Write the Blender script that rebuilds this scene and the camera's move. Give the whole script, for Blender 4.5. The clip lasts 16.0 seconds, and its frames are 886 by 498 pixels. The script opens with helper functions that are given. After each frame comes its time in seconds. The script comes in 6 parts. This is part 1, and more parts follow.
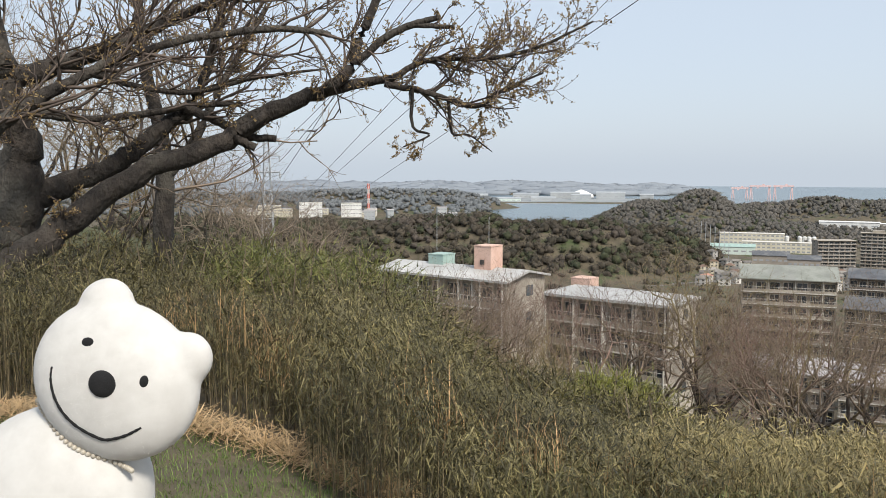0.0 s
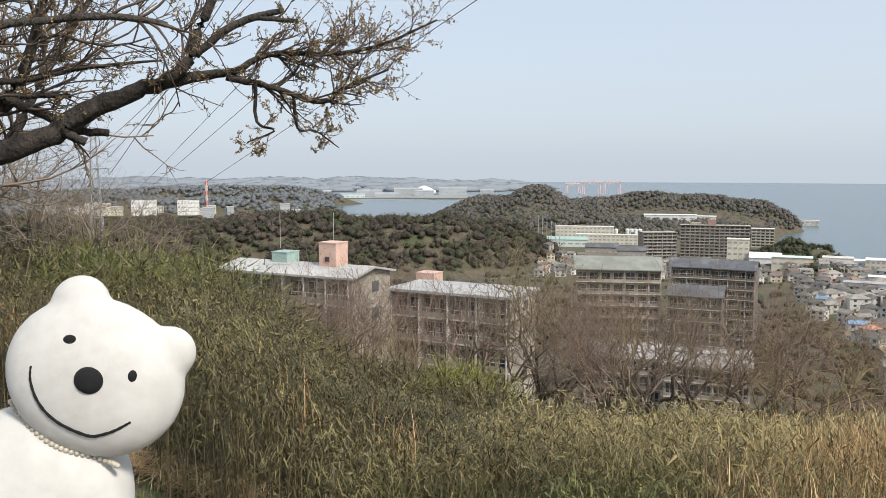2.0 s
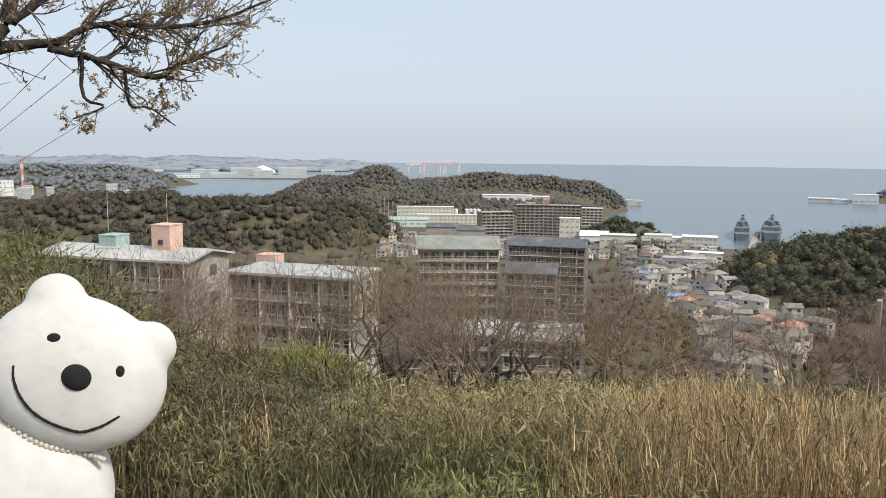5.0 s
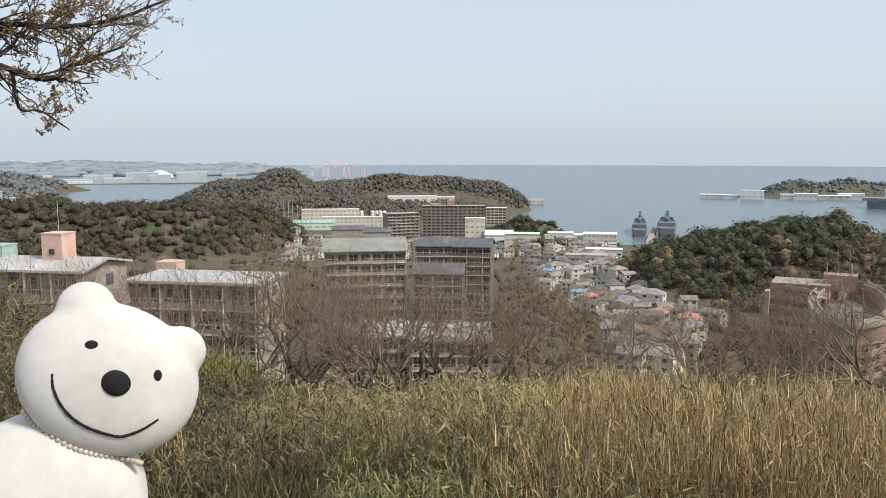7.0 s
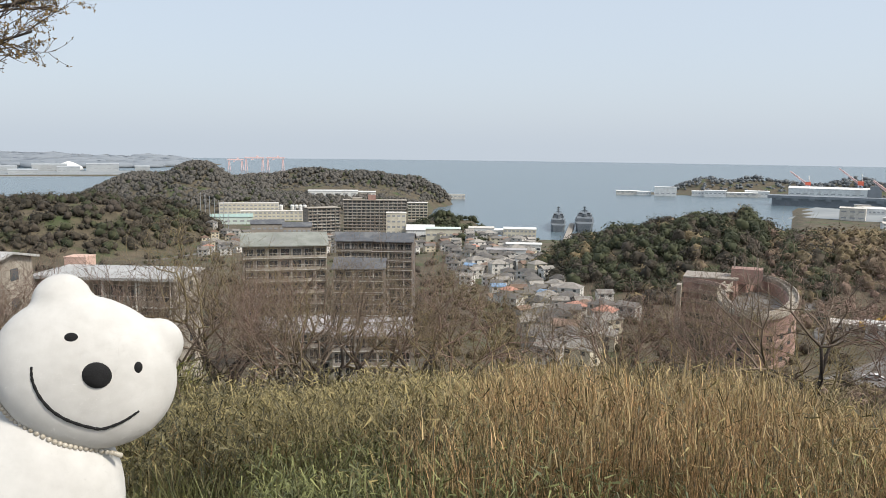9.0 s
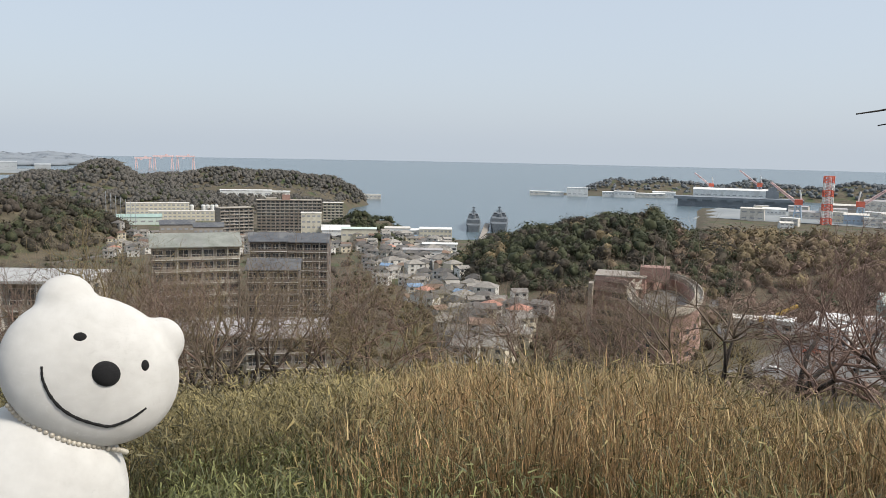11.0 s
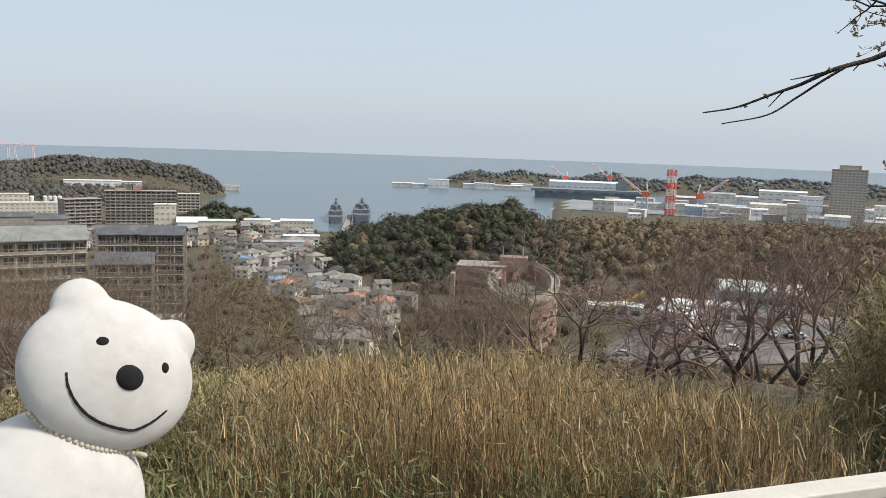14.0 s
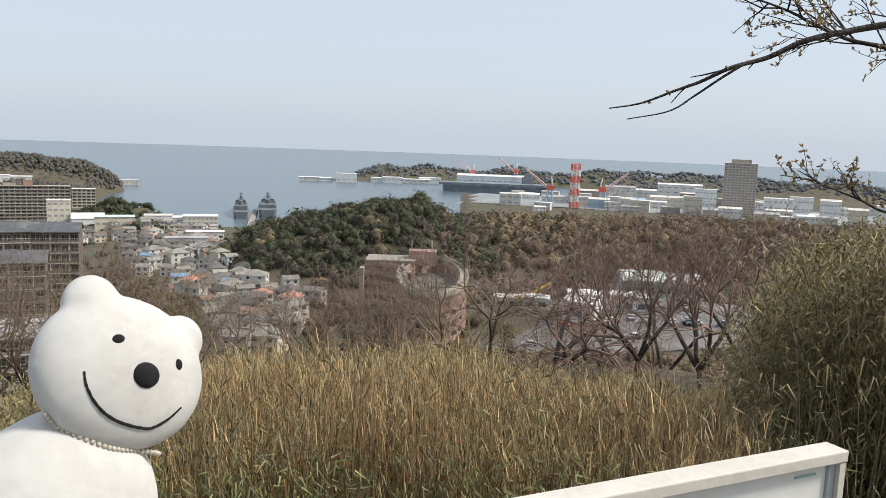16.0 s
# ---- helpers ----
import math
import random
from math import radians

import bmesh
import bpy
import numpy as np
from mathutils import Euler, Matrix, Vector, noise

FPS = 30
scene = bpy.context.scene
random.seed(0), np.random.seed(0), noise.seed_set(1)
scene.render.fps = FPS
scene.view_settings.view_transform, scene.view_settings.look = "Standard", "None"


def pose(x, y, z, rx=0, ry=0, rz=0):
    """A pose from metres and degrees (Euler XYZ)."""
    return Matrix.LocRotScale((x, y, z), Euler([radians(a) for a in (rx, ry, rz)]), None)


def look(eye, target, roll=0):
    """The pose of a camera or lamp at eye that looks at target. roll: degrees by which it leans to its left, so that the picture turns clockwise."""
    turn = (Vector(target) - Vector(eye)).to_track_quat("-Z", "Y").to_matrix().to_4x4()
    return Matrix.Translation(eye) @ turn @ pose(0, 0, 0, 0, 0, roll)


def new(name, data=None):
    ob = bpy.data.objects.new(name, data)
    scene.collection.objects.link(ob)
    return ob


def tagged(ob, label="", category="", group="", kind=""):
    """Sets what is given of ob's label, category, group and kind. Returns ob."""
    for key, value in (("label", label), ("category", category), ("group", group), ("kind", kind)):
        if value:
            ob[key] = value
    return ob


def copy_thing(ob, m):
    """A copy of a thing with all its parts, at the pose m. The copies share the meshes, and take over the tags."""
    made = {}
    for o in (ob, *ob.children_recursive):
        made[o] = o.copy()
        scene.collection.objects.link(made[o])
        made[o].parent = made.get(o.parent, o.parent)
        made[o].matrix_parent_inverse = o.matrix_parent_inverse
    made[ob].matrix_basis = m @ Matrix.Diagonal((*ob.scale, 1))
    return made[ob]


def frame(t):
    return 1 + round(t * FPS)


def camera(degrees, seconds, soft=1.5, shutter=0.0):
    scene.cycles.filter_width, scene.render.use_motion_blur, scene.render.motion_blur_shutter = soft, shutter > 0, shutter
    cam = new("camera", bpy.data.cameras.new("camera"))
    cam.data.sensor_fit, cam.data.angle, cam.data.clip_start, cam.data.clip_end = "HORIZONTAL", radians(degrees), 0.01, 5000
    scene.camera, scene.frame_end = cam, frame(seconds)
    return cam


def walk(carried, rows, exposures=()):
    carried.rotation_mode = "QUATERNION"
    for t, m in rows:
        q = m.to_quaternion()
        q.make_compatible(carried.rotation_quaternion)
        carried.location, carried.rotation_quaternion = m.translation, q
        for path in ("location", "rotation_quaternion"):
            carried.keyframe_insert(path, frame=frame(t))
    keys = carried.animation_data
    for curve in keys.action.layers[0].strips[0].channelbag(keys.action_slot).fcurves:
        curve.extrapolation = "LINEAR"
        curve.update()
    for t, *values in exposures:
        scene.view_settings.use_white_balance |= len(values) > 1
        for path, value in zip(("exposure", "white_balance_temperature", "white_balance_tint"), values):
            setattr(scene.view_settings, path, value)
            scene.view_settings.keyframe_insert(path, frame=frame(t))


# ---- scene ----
cam = camera(57.0, 16.0, 0.8)
ROWS = """0 0.1408 0.0252 79.9920 -0.00 84.63 -0.02
0.5 0.1341 0.0243 79.9912 -2.20 84.31 0.09
1 0.1156 0.0174 79.9935 -5.37 84.14 0.21
1.5 0.1000 0.0121 79.9932 -8.79 84.45 0.27
2 0.0944 0.0089 79.9920 -10.92 84.37 -0.03
2.5 0.0820 0.0010 79.9977 -12.62 83.72 -0.15
3 0.0762 -0.0021 79.9963 -14.51 83.21 -0.47
3.5 0.0636 -0.0043 79.9998 -16.62 83.12 -0.67
4 0.0586 -0.0040 79.9999 -18.37 83.09 -0.66
6.5 0.0109 0.0010 79.9973 -27.22 83.15 -0.15
7 0.0004 -0.0001 80.0002 -28.65 83.20 0.01
7.5 -0.0086 -0.0004 80.0004 -30.07 83.20 -0.30
8 -0.0141 0.0001 80.0010 -31.35 83.08 -0.60
8.5 -0.0180 0.0015 79.9997 -32.56 83.06 -0.68
9 -0.0217 0.0020 80.0004 -34.13 82.86 -0.69
11.5 -0.0630 0.0092 80.0023 -41.66 82.99 -1.30
12 -0.0704 0.0150 80.0033 -43.42 82.94 -1.40
12.5 -0.0800 0.0173 80.0049 -44.90 82.95 -1.45
13 -0.0896 0.0217 80.0059 -46.47 82.88 -1.60
13.5 -0.0963 0.0285 80.0041 -47.98 82.69 -1.70
14 -0.1040 0.0328 80.0053 -49.60 82.62 -1.89
14.5 -0.1102 0.0404 80.0024 -51.41 82.61 -2.02
15 -0.1185 0.0429 80.0048 -53.08 82.54 -2.14
15.5 -0.1251 0.0508 80.0046 -54.60 82.49 -2.03
16 -0.1316 0.0579 80.0043 -56.03 82.42 -2.08"""
rows = []
for line in ROWS.splitlines():
    t, x, y, z, yaw, tilt, lean = (float(v) for v in line.split())
    rows.append((t, pose(x, y, z, tilt, lean, yaw)))
walk(cam, rows, [(0, 0.5), (8, 0.48), (9.2, 0.45), (11.3, 0.36), (13, 0.36), (14.5, 0.42), (16, 0.48)])

# ---- world and sun: a hazy bright spring day ----
SUN_EL, SUN_AZ = radians(48), radians(-150)      # azimuth: from +y towards -x
world = bpy.data.worlds.new("sky")
scene.world = world
world.use_nodes = True
wn, wl = world.node_tree.nodes, world.node_tree.links
sky = wn.new("ShaderNodeTexSky")
sky.sky_type, sky.sun_disc = "NISHITA", False
sky.sun_elevation, sky.sun_rotation = SUN_EL, -SUN_AZ
sky.air_density, sky.dust_density, sky.ozone_density, sky.altitude = 1.0, 3.0, 1.5, 100
mixw = wn.new("ShaderNodeMix")
mixw.data_type = "RGBA"
mixw.inputs[0].default_value = 0.72
mixw.inputs[7].default_value = (5.35, 6.0, 6.8, 1)
wl.new(sky.outputs[0], mixw.inputs[6])
wl.new(mixw.outputs[2], wn["Background"].inputs[0])
wn["Background"].inputs[1].default_value = 0.1
sun = new("sun", bpy.data.lights.new("sun", "SUN"))
sun.data.energy, sun.data.angle, sun.data.color = 2.95, radians(12), (1.0, 0.93, 0.82)
sd = Vector((-math.sin(SUN_AZ) * math.cos(SUN_EL), math.cos(SUN_AZ) * math.cos(SUN_EL), math.sin(SUN_EL)))
sun.matrix_world = look(sd * 300, (0, 0, 0))

# ---- helpers for building ----
EYE = 80.0
rng = np.random.default_rng(7)


def at(az, r, z=0.0):
    """A place by its bearing (degrees, to the left of +y) and distance from the lookout."""
    a = radians(az)
    return Vector((-math.sin(a) * r, math.cos(a) * r, z))


def material(name, c1, c2, scale=4.0, rough=0.8, bump=0.2, fine=0, c3=None, island=0.0, objrand=0.0, metal=0.0, trans=0.0, stretch=(1, 1, 1), power=1.0):
    """Two-scale noise between c1 and c2, stains of c3, per-piece variation and a bump."""
    m = bpy.data.materials.new(name)
    m.use_nodes = True
    n, l = m.node_tree.nodes, m.node_tree.links
    b = n["Principled BSDF"]
    b.inputs["Roughness"].default_value = rough
    b.inputs["Metallic"].default_value = metal
    geo = n.new("ShaderNodeNewGeometry")
    vec = geo.outputs["Position"]
    if stretch != (1, 1, 1):
        mp = n.new("ShaderNodeMapping")
        mp.inputs["Scale"].default_value = stretch
        l.new(vec, mp.inputs["Vector"])
        vec = mp.outputs["Vector"]
    n1 = n.new("ShaderNodeTexNoise")
    n1.inputs["Scale"].default_value, n1.inputs["Detail"].default_value = scale, 6
    l.new(vec, n1.inputs["Vector"])
    n2 = n.new("ShaderNodeTexNoise")
    n2.inputs["Scale"].default_value, n2.inputs["Detail"].default_value = fine or scale * 7, 4
    l.new(vec, n2.inputs["Vector"])
    ramp = n.new("ShaderNodeMapRange")
    ramp.inputs[1].default_value, ramp.inputs[2].default_value = 0.35, 0.65
    add = n.new("ShaderNodeMath")
    add.operation = "MULTIPLY_ADD"
    l.new(n2.outputs["Fac"], add.inputs[0])
    add.inputs[1].default_value = 0.4
    sub = n.new("ShaderNodeMath")
    sub.operation = "MULTIPLY_ADD"
    l.new(n1.outputs["Fac"], sub.inputs[0])
    sub.inputs[1].default_value, sub.inputs[2].default_value = 0.8, -0.1
    l.new(sub.outputs[0], add.inputs[2])
    l.new(add.outputs[0], ramp.inputs[0])
    fac = ramp.outputs[0]
    for amount, sock in ((island, "Random Per Island"), (objrand, "Random")):
        if not amount:
            continue
        src = geo.outputs[sock] if sock != "Random" else n.new("ShaderNodeObjectInfo").outputs["Random"]
        mx = n.new("ShaderNodeMix")
        mx.inputs[0].default_value = amount
        l.new(fac, mx.inputs[2])
        l.new(src, mx.inputs[3])
        fac = mx.outputs[0]
    if power != 1.0:
        pw = n.new("ShaderNodeMath")
        pw.operation = "POWER"
        pw.inputs[1].default_value = power
        l.new(fac, pw.inputs[0])
        fac = pw.outputs[0]
    col = n.new("ShaderNodeMix")
    col.data_type = "RGBA"
    col.inputs[6].default_value, col.inputs[7].default_value = (*c1, 1), (*c2, 1)
    l.new(fac, col.inputs[0])
    out = col.outputs[2]
    if c3:
        n3 = n.new("ShaderNodeTexNoise")
        n3.inputs["Scale"].default_value, n3.inputs["Detail"].default_value = scale * 0.37, 5
        l.new(vec, n3.inputs["Vector"])
        r3 = n.new("ShaderNodeMapRange")
        r3.inputs[1].default_value, r3.inputs[2].default_value = 0.52, 0.68
        l.new(n3.outputs["Fac"], r3.inputs[0])
        c = n.new("ShaderNodeMix")
        c.data_type = "RGBA"
        c.inputs[7].default_value = (*c3, 1)
        l.new(r3.outputs[0], c.inputs[0])
        l.new(out, c.inputs[6])
        out = c.outputs[2]
    l.new(out, b.inputs["Base Color"])
    if bump:
        bp = n.new("ShaderNodeBump")
        bp.inputs["Strength"].default_value = bump
        bp.inputs["Distance"].default_value = 0.3 / scale
        l.new(n2.outputs["Fac"], bp.inputs["Height"])
        l.new(bp.outputs[0], b.inputs["Normal"])
    if trans:
        t = n.new("ShaderNodeBsdfTranslucent")
        l.new(out, t.inputs[0])
        ms = n.new("ShaderNodeMixShader")
        ms.inputs[0].default_value = trans
        l.new(b.outputs[0], ms.inputs[1])
        l.new(t.outputs[0], ms.inputs[2])
        l.new(ms.outputs[0], n["Material Output"].inputs[0])
    return m


M_GROUND = material("hill_ground", (0.065, 0.055, 0.035), (0.13, 0.105, 0.07), 0.15, 0.95, 0.3, c3=(0.06, 0.08, 0.03))
M_WOODS = material("woods", (0.026, 0.025, 0.018), (0.09, 0.073, 0.053), 0.09, 0.95, 0.0, c3=(0.085, 0.07, 0.058), island=0.3)
M_WOODS_RED = material("reddish_bare_woods", (0.12, 0.084, 0.064), (0.28, 0.19, 0.15), 0.06, 0.95, 0.0, c3=(0.12, 0.10, 0.05), island=0.3)
M_BARK_SLOPE = material("brown_bark", (0.024, 0.019, 0.016), (0.066, 0.052, 0.043), 4, 0.9, 0.4)
# Headland woods colour, lightened and greyed to paint in the haze.
M_WOODS_FAR = material("haze_greyed_woods", (0.078, 0.076, 0.068), (0.135, 0.122, 0.108), 0.03, 0.95, 0.0, c3=(0.10, 0.094, 0.084), island=0.2)
M_EVERGREEN = material("evergreen_leaves", (0.020, 0.028, 0.014), (0.075, 0.08, 0.038), 0.11, 0.9, 0.0, island=0.3)
M_WOODS_OLIVE = material("olive_spring_woods", (0.12, 0.095, 0.055), (0.235, 0.18, 0.10), 0.08, 0.95, 0.0, c3=(0.15, 0.105, 0.08), island=0.15)
M_SCRUB = material("valley_scrub", (0.055, 0.046, 0.028), (0.17, 0.134, 0.078), 0.1, 0.95, 0.0, c3=(0.10, 0.075, 0.055), island=0.3)
# Far woods: distance haze is painted into these two base colours.
M_WOODS_HAZE = material("haze_tinted_woods", (0.135, 0.148, 0.158), (0.165, 0.176, 0.184), 0.01, 0.95, 0.0, island=0.15)
M_DISTANT = material("haze_blue_distant_woods", (0.20, 0.225, 0.255), (0.22, 0.245, 0.275), 0.01, 0.95, 0.0)
M_BARK = material("cherry_bark", (0.016, 0.013, 0.011), (0.054, 0.044, 0.036), 6, 0.9, 0.9, fine=28, c3=(0.075, 0.068, 0.056), stretch=(1, 1, 0.6))
M_CHERRY_TWIG = material("cherry_twigs", (0.05, 0.038, 0.031), (0.15, 0.115, 0.094), 6, 0.9, 0, island=0.5)
M_TWIG = material("bare_twigs", (0.10, 0.075, 0.056), (0.28, 0.215, 0.16), 2, 0.9, 0, island=0.5)
M_TWIG_OLIVE = material("budding_twigs", (0.12, 0.095, 0.048), (0.32, 0.25, 0.13), 2, 0.9, 0, island=0.5)
M_TWIG_RED = material("reddish_twigs", (0.115, 0.074, 0.06), (0.30, 0.20, 0.16), 2, 0.9, 0, island=0.5)
M_TWIG_PALE = material("pale_dry_twigs", (0.16, 0.128, 0.096), (0.31, 0.25, 0.19), 2, 0.9, 0, island=0.6)
M_SHRUB = material("young_shrub_leaves", (0.10, 0.12, 0.02), (0.36, 0.36, 0.08), 2, 0.7, 0, island=0.7, trans=0.3)
M_BUD = material("leaf_buds", (0.20, 0.12, 0.05), (0.33, 0.25, 0.12), 30, 0.8, 0, island=0.7, trans=0.3)
# Bamboo and grass: near-black and bright tones paint gap shade and highlights.
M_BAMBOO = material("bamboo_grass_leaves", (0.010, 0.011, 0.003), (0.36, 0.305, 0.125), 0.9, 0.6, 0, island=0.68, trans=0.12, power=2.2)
M_BRUSH = material("olive_brush_leaves", (0.03, 0.028, 0.010), (0.56, 0.455, 0.20), 0.8, 0.6, 0, island=0.6, trans=0.15, power=1.5)
M_LEAFY = material("glossy_yellow_green_leaves", (0.04, 0.055, 0.012), (0.26, 0.27, 0.07), 1.5, 0.5, 0, island=0.7, trans=0.2)
M_BAMBOO_TALL = material("yellow_bamboo_leaves", (0.022, 0.020, 0.006), (0.47, 0.375, 0.15), 1.2, 0.6, 0, island=0.75, trans=0.15, power=1.6)
# Stem colour darkened to imitate the shade inside the thicket.
M_BAMBOO_DRY = material("dry_bamboo_stems", (0.035, 0.026, 0.013), (0.38, 0.30, 0.17), 2, 0.7, 0, island=0.7, power=1.6)
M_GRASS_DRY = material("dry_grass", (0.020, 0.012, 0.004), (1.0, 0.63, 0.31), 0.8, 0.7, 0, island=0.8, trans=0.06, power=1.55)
M_GRASS_TIP = material("yellow_green_grass_leaves", (0.07, 0.052, 0.02), (0.78, 0.58, 0.29), 0.9, 0.65, 0, island=0.75, trans=0.12, power=1.5)
M_GRASS_GREEN = material("green_grass", (0.022, 0.030, 0.008), (0.33, 0.34, 0.12), 1.0, 0.6, 0, island=0.7, trans=0.15, power=1.6)
M_STRAW = material("cut_straw", (0.30, 0.19, 0.09), (0.66, 0.48, 0.27), 3, 0.8, 0, island=0.8)
M_LAWN = material("short_lawn", (0.06, 0.11, 0.022), (0.21, 0.29, 0.075), 2, 0.7, 0, island=0.7, trans=0.2)
M_CONCRETE = material("weathered_concrete", (0.32, 0.285, 0.235), (0.43, 0.385, 0.325), 0.35, 0.85, 0.15, c3=(0.21, 0.185, 0.155))
M_CONCRETE_TAN = material("tan_rendered_wall", (0.26, 0.23, 0.195), (0.34, 0.30, 0.26), 0.3, 0.85, 0.15, c3=(0.27, 0.23, 0.19))
M_BROWN = material("dark_brown_wall", (0.13, 0.108, 0.092), (0.20, 0.17, 0.148), 0.3, 0.85, 0.15, c3=(0.14, 0.12, 0.10))
M_SLAB = material("pale_concrete_slab", (0.56, 0.53, 0.48), (0.68, 0.65, 0.595), 0.5, 0.8, 0.1, c3=(0.40, 0.37, 0.33))
M_ROOF_PALE = material("pale_metal_roof", (0.36, 0.355, 0.345), (0.45, 0.445, 0.43), 0.4, 0.55, 0.1, c3=(0.5, 0.49, 0.47))
M_ROOF_DARK = material("dark_slate_roof", (0.075, 0.08, 0.09), (0.12, 0.125, 0.135), 0.6, 0.6, 0.2, c3=(0.16, 0.16, 0.16))
M_ROOF_GREEN = material("grey_green_roof", (0.19, 0.20, 0.175), (0.27, 0.28, 0.25), 0.4, 0.7, 0.2, c3=(0.2, 0.2, 0.19))
M_ROOF_GREY = material("grey_roof_sheets", (0.33, 0.31, 0.31), (0.45, 0.43, 0.43), 0.4, 0.6, 0.2, c3=(0.28, 0.26, 0.25))
M_PINK = material("salmon_pink_render", (0.60, 0.40, 0.32), (0.68, 0.48, 0.40), 0.5, 0.85, 0.1, c3=(0.52, 0.33, 0.26))
M_TEAL = material("pale_teal_paint", (0.27, 0.38, 0.35), (0.36, 0.47, 0.43), 0.6, 0.8, 0.1, c3=(0.27, 0.38, 0.34))
# Near-black: painted shade for openings, and the colour of the black cars.
M_DARK = material("black_paint_and_recess_shade", (0.035, 0.033, 0.03), (0.07, 0.062, 0.055), 0.8, 0.5, 0)
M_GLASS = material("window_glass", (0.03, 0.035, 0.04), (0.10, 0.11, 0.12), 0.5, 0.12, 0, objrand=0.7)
# Glass of far buildings, its base colour raised to imitate haze.
M_GLASS_HAZE = material("haze_paled_glass", (0.28, 0.29, 0.30), (0.40, 0.41, 0.42), 0.5, 0.2, 0, objrand=0.7)
M_TOWER = material("tan_tower_tiles", (0.60, 0.53, 0.46), (0.70, 0.62, 0.54), 0.3, 0.8, 0.1)
M_BRICK_PALE = material("pale_brick_tile", (0.33, 0.225, 0.185), (0.42, 0.295, 0.245), 0.4, 0.85, 0.15, c3=(0.28, 0.18, 0.145))
M_BRICKRED = material("brick_pink_tile", (0.29, 0.175, 0.145), (0.38, 0.245, 0.205), 0.4, 0.85, 0.15, c3=(0.24, 0.14, 0.115))
M_WHITE = material("white_wall", (0.64, 0.64, 0.625), (0.78, 0.78, 0.76), 0.3, 0.7, 0.05, c3=(0.6, 0.59, 0.56))
# Walls and roofs across the water: blue-grey haze painted into the colour.
M_FARHAZE = material("haze_paled_sheeting", (0.32, 0.345, 0.365), (0.40, 0.42, 0.435), 0.05, 0.7, 0)
# Colour for distant flat land with the haze mixed in.
M_FARLAND = material("haze_tinted_harbour_land", (0.20, 0.22, 0.23), (0.28, 0.295, 0.30), 0.01, 0.9, 0)
M_CREAM = material("cream_wall", (0.52, 0.48, 0.38), (0.64, 0.60, 0.50), 0.3, 0.8, 0.05)
M_ASPHALT = material("asphalt", (0.12, 0.112, 0.104), (0.20, 0.188, 0.175), 0.15, 0.9, 0.1, c3=(0.22, 0.2, 0.19))
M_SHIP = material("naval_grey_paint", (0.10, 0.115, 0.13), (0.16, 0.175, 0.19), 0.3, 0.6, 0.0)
# Paler copy of the ship grey; haze over the far carrier is painted in.
M_SHIP_FAR = material("naval_grey_haze_tint", (0.17, 0.19, 0.21), (0.23, 0.25, 0.27), 0.1, 0.6, 0.0)
M_REDWHITE = material("red_lead_paint", (0.62, 0.11, 0.06), (0.72, 0.18, 0.11), 0.3, 0.6, 0)
# Crane red turned pinkish-pale: haze painted into the colour.
M_CRANE = material("haze_paled_red_crane_paint", (0.70, 0.48, 0.46), (0.78, 0.57, 0.55), 0.2, 0.7, 0)
M_METAL = material("galvanised_steel", (0.36, 0.38, 0.40), (0.48, 0.5, 0.52), 0.5, 0.5, 0, metal=0.3)
M_WIRE = material("power_cable", (0.10, 0.105, 0.12), (0.16, 0.16, 0.175), 1, 0.6, 0)
M_PLUSH = material("white_plush", (0.51, 0.497, 0.472), (0.60, 0.588, 0.562), 60, 0.95, 0.035, fine=170)
M_BLACK = material("black_felt", (0.004, 0.004, 0.0045), (0.010, 0.010, 0.011), 300, 0.95, 0.3)
M_BEAD = material("pearl_beads", (0.34, 0.30, 0.24), (0.52, 0.48, 0.40), 200, 0.3, 0)
M_BOARD = material("white_painted_wood", (0.56, 0.52, 0.455), (0.64, 0.60, 0.535), 9, 0.6, 0.06, fine=60)
M_PANEL = material("pale_notice_sheet", (0.70, 0.69, 0.65), (0.78, 0.77, 0.73), 3, 0.35, 0)
M_POST = material("round_timber", (0.2, 0.14, 0.09), (0.3, 0.22, 0.15), 8, 0.85, 0.4, stretch=(1, 1, 0.1))


def sea_material():
    m = bpy.data.materials.new("sea_water")
    m.use_nodes = True
    n, l = m.node_tree.nodes, m.node_tree.links
    b = n["Principled BSDF"]
    b.inputs["Base Color"].default_value = (0.075, 0.125, 0.15, 1)
    b.inputs["Roughness"].default_value = 0.24
    b.inputs["IOR"].default_value = 1.33
    b.inputs["Specular IOR Level"].default_value = 0.3
    geo = n.new("ShaderNodeNewGeometry")
    mp = n.new("ShaderNodeMapping")
    mp.inputs["Scale"].default_value = (0.06, 0.02, 0.05)
    l.new(geo.outputs["Position"], mp.inputs["Vector"])
    t = n.new("ShaderNodeTexNoise")
    t.inputs["Scale"].default_value, t.inputs["Detail"].default_value = 1.0, 8
    l.new(mp.outputs[0], t.inputs["Vector"])
    bp = n.new("ShaderNodeBump")
    bp.inputs["Strength"].default_value, bp.inputs["Distance"].default_value = 0.22, 1.5
    l.new(t.outputs["Fac"], bp.inputs["Height"])
    l.new(bp.outputs[0], b.inputs["Normal"])
    mr = n.new("ShaderNodeMix")
    mr.data_type = "RGBA"
    mr.inputs[6].default_value, mr.inputs[7].default_value = (0.085, 0.125, 0.15, 1), (0.125, 0.165, 0.19, 1)
    l.new(t.outputs["Fac"], mr.inputs[0])
    l.new(mr.outputs[2], b.inputs["Base Color"])
    return m


M_SEA = sea_material()


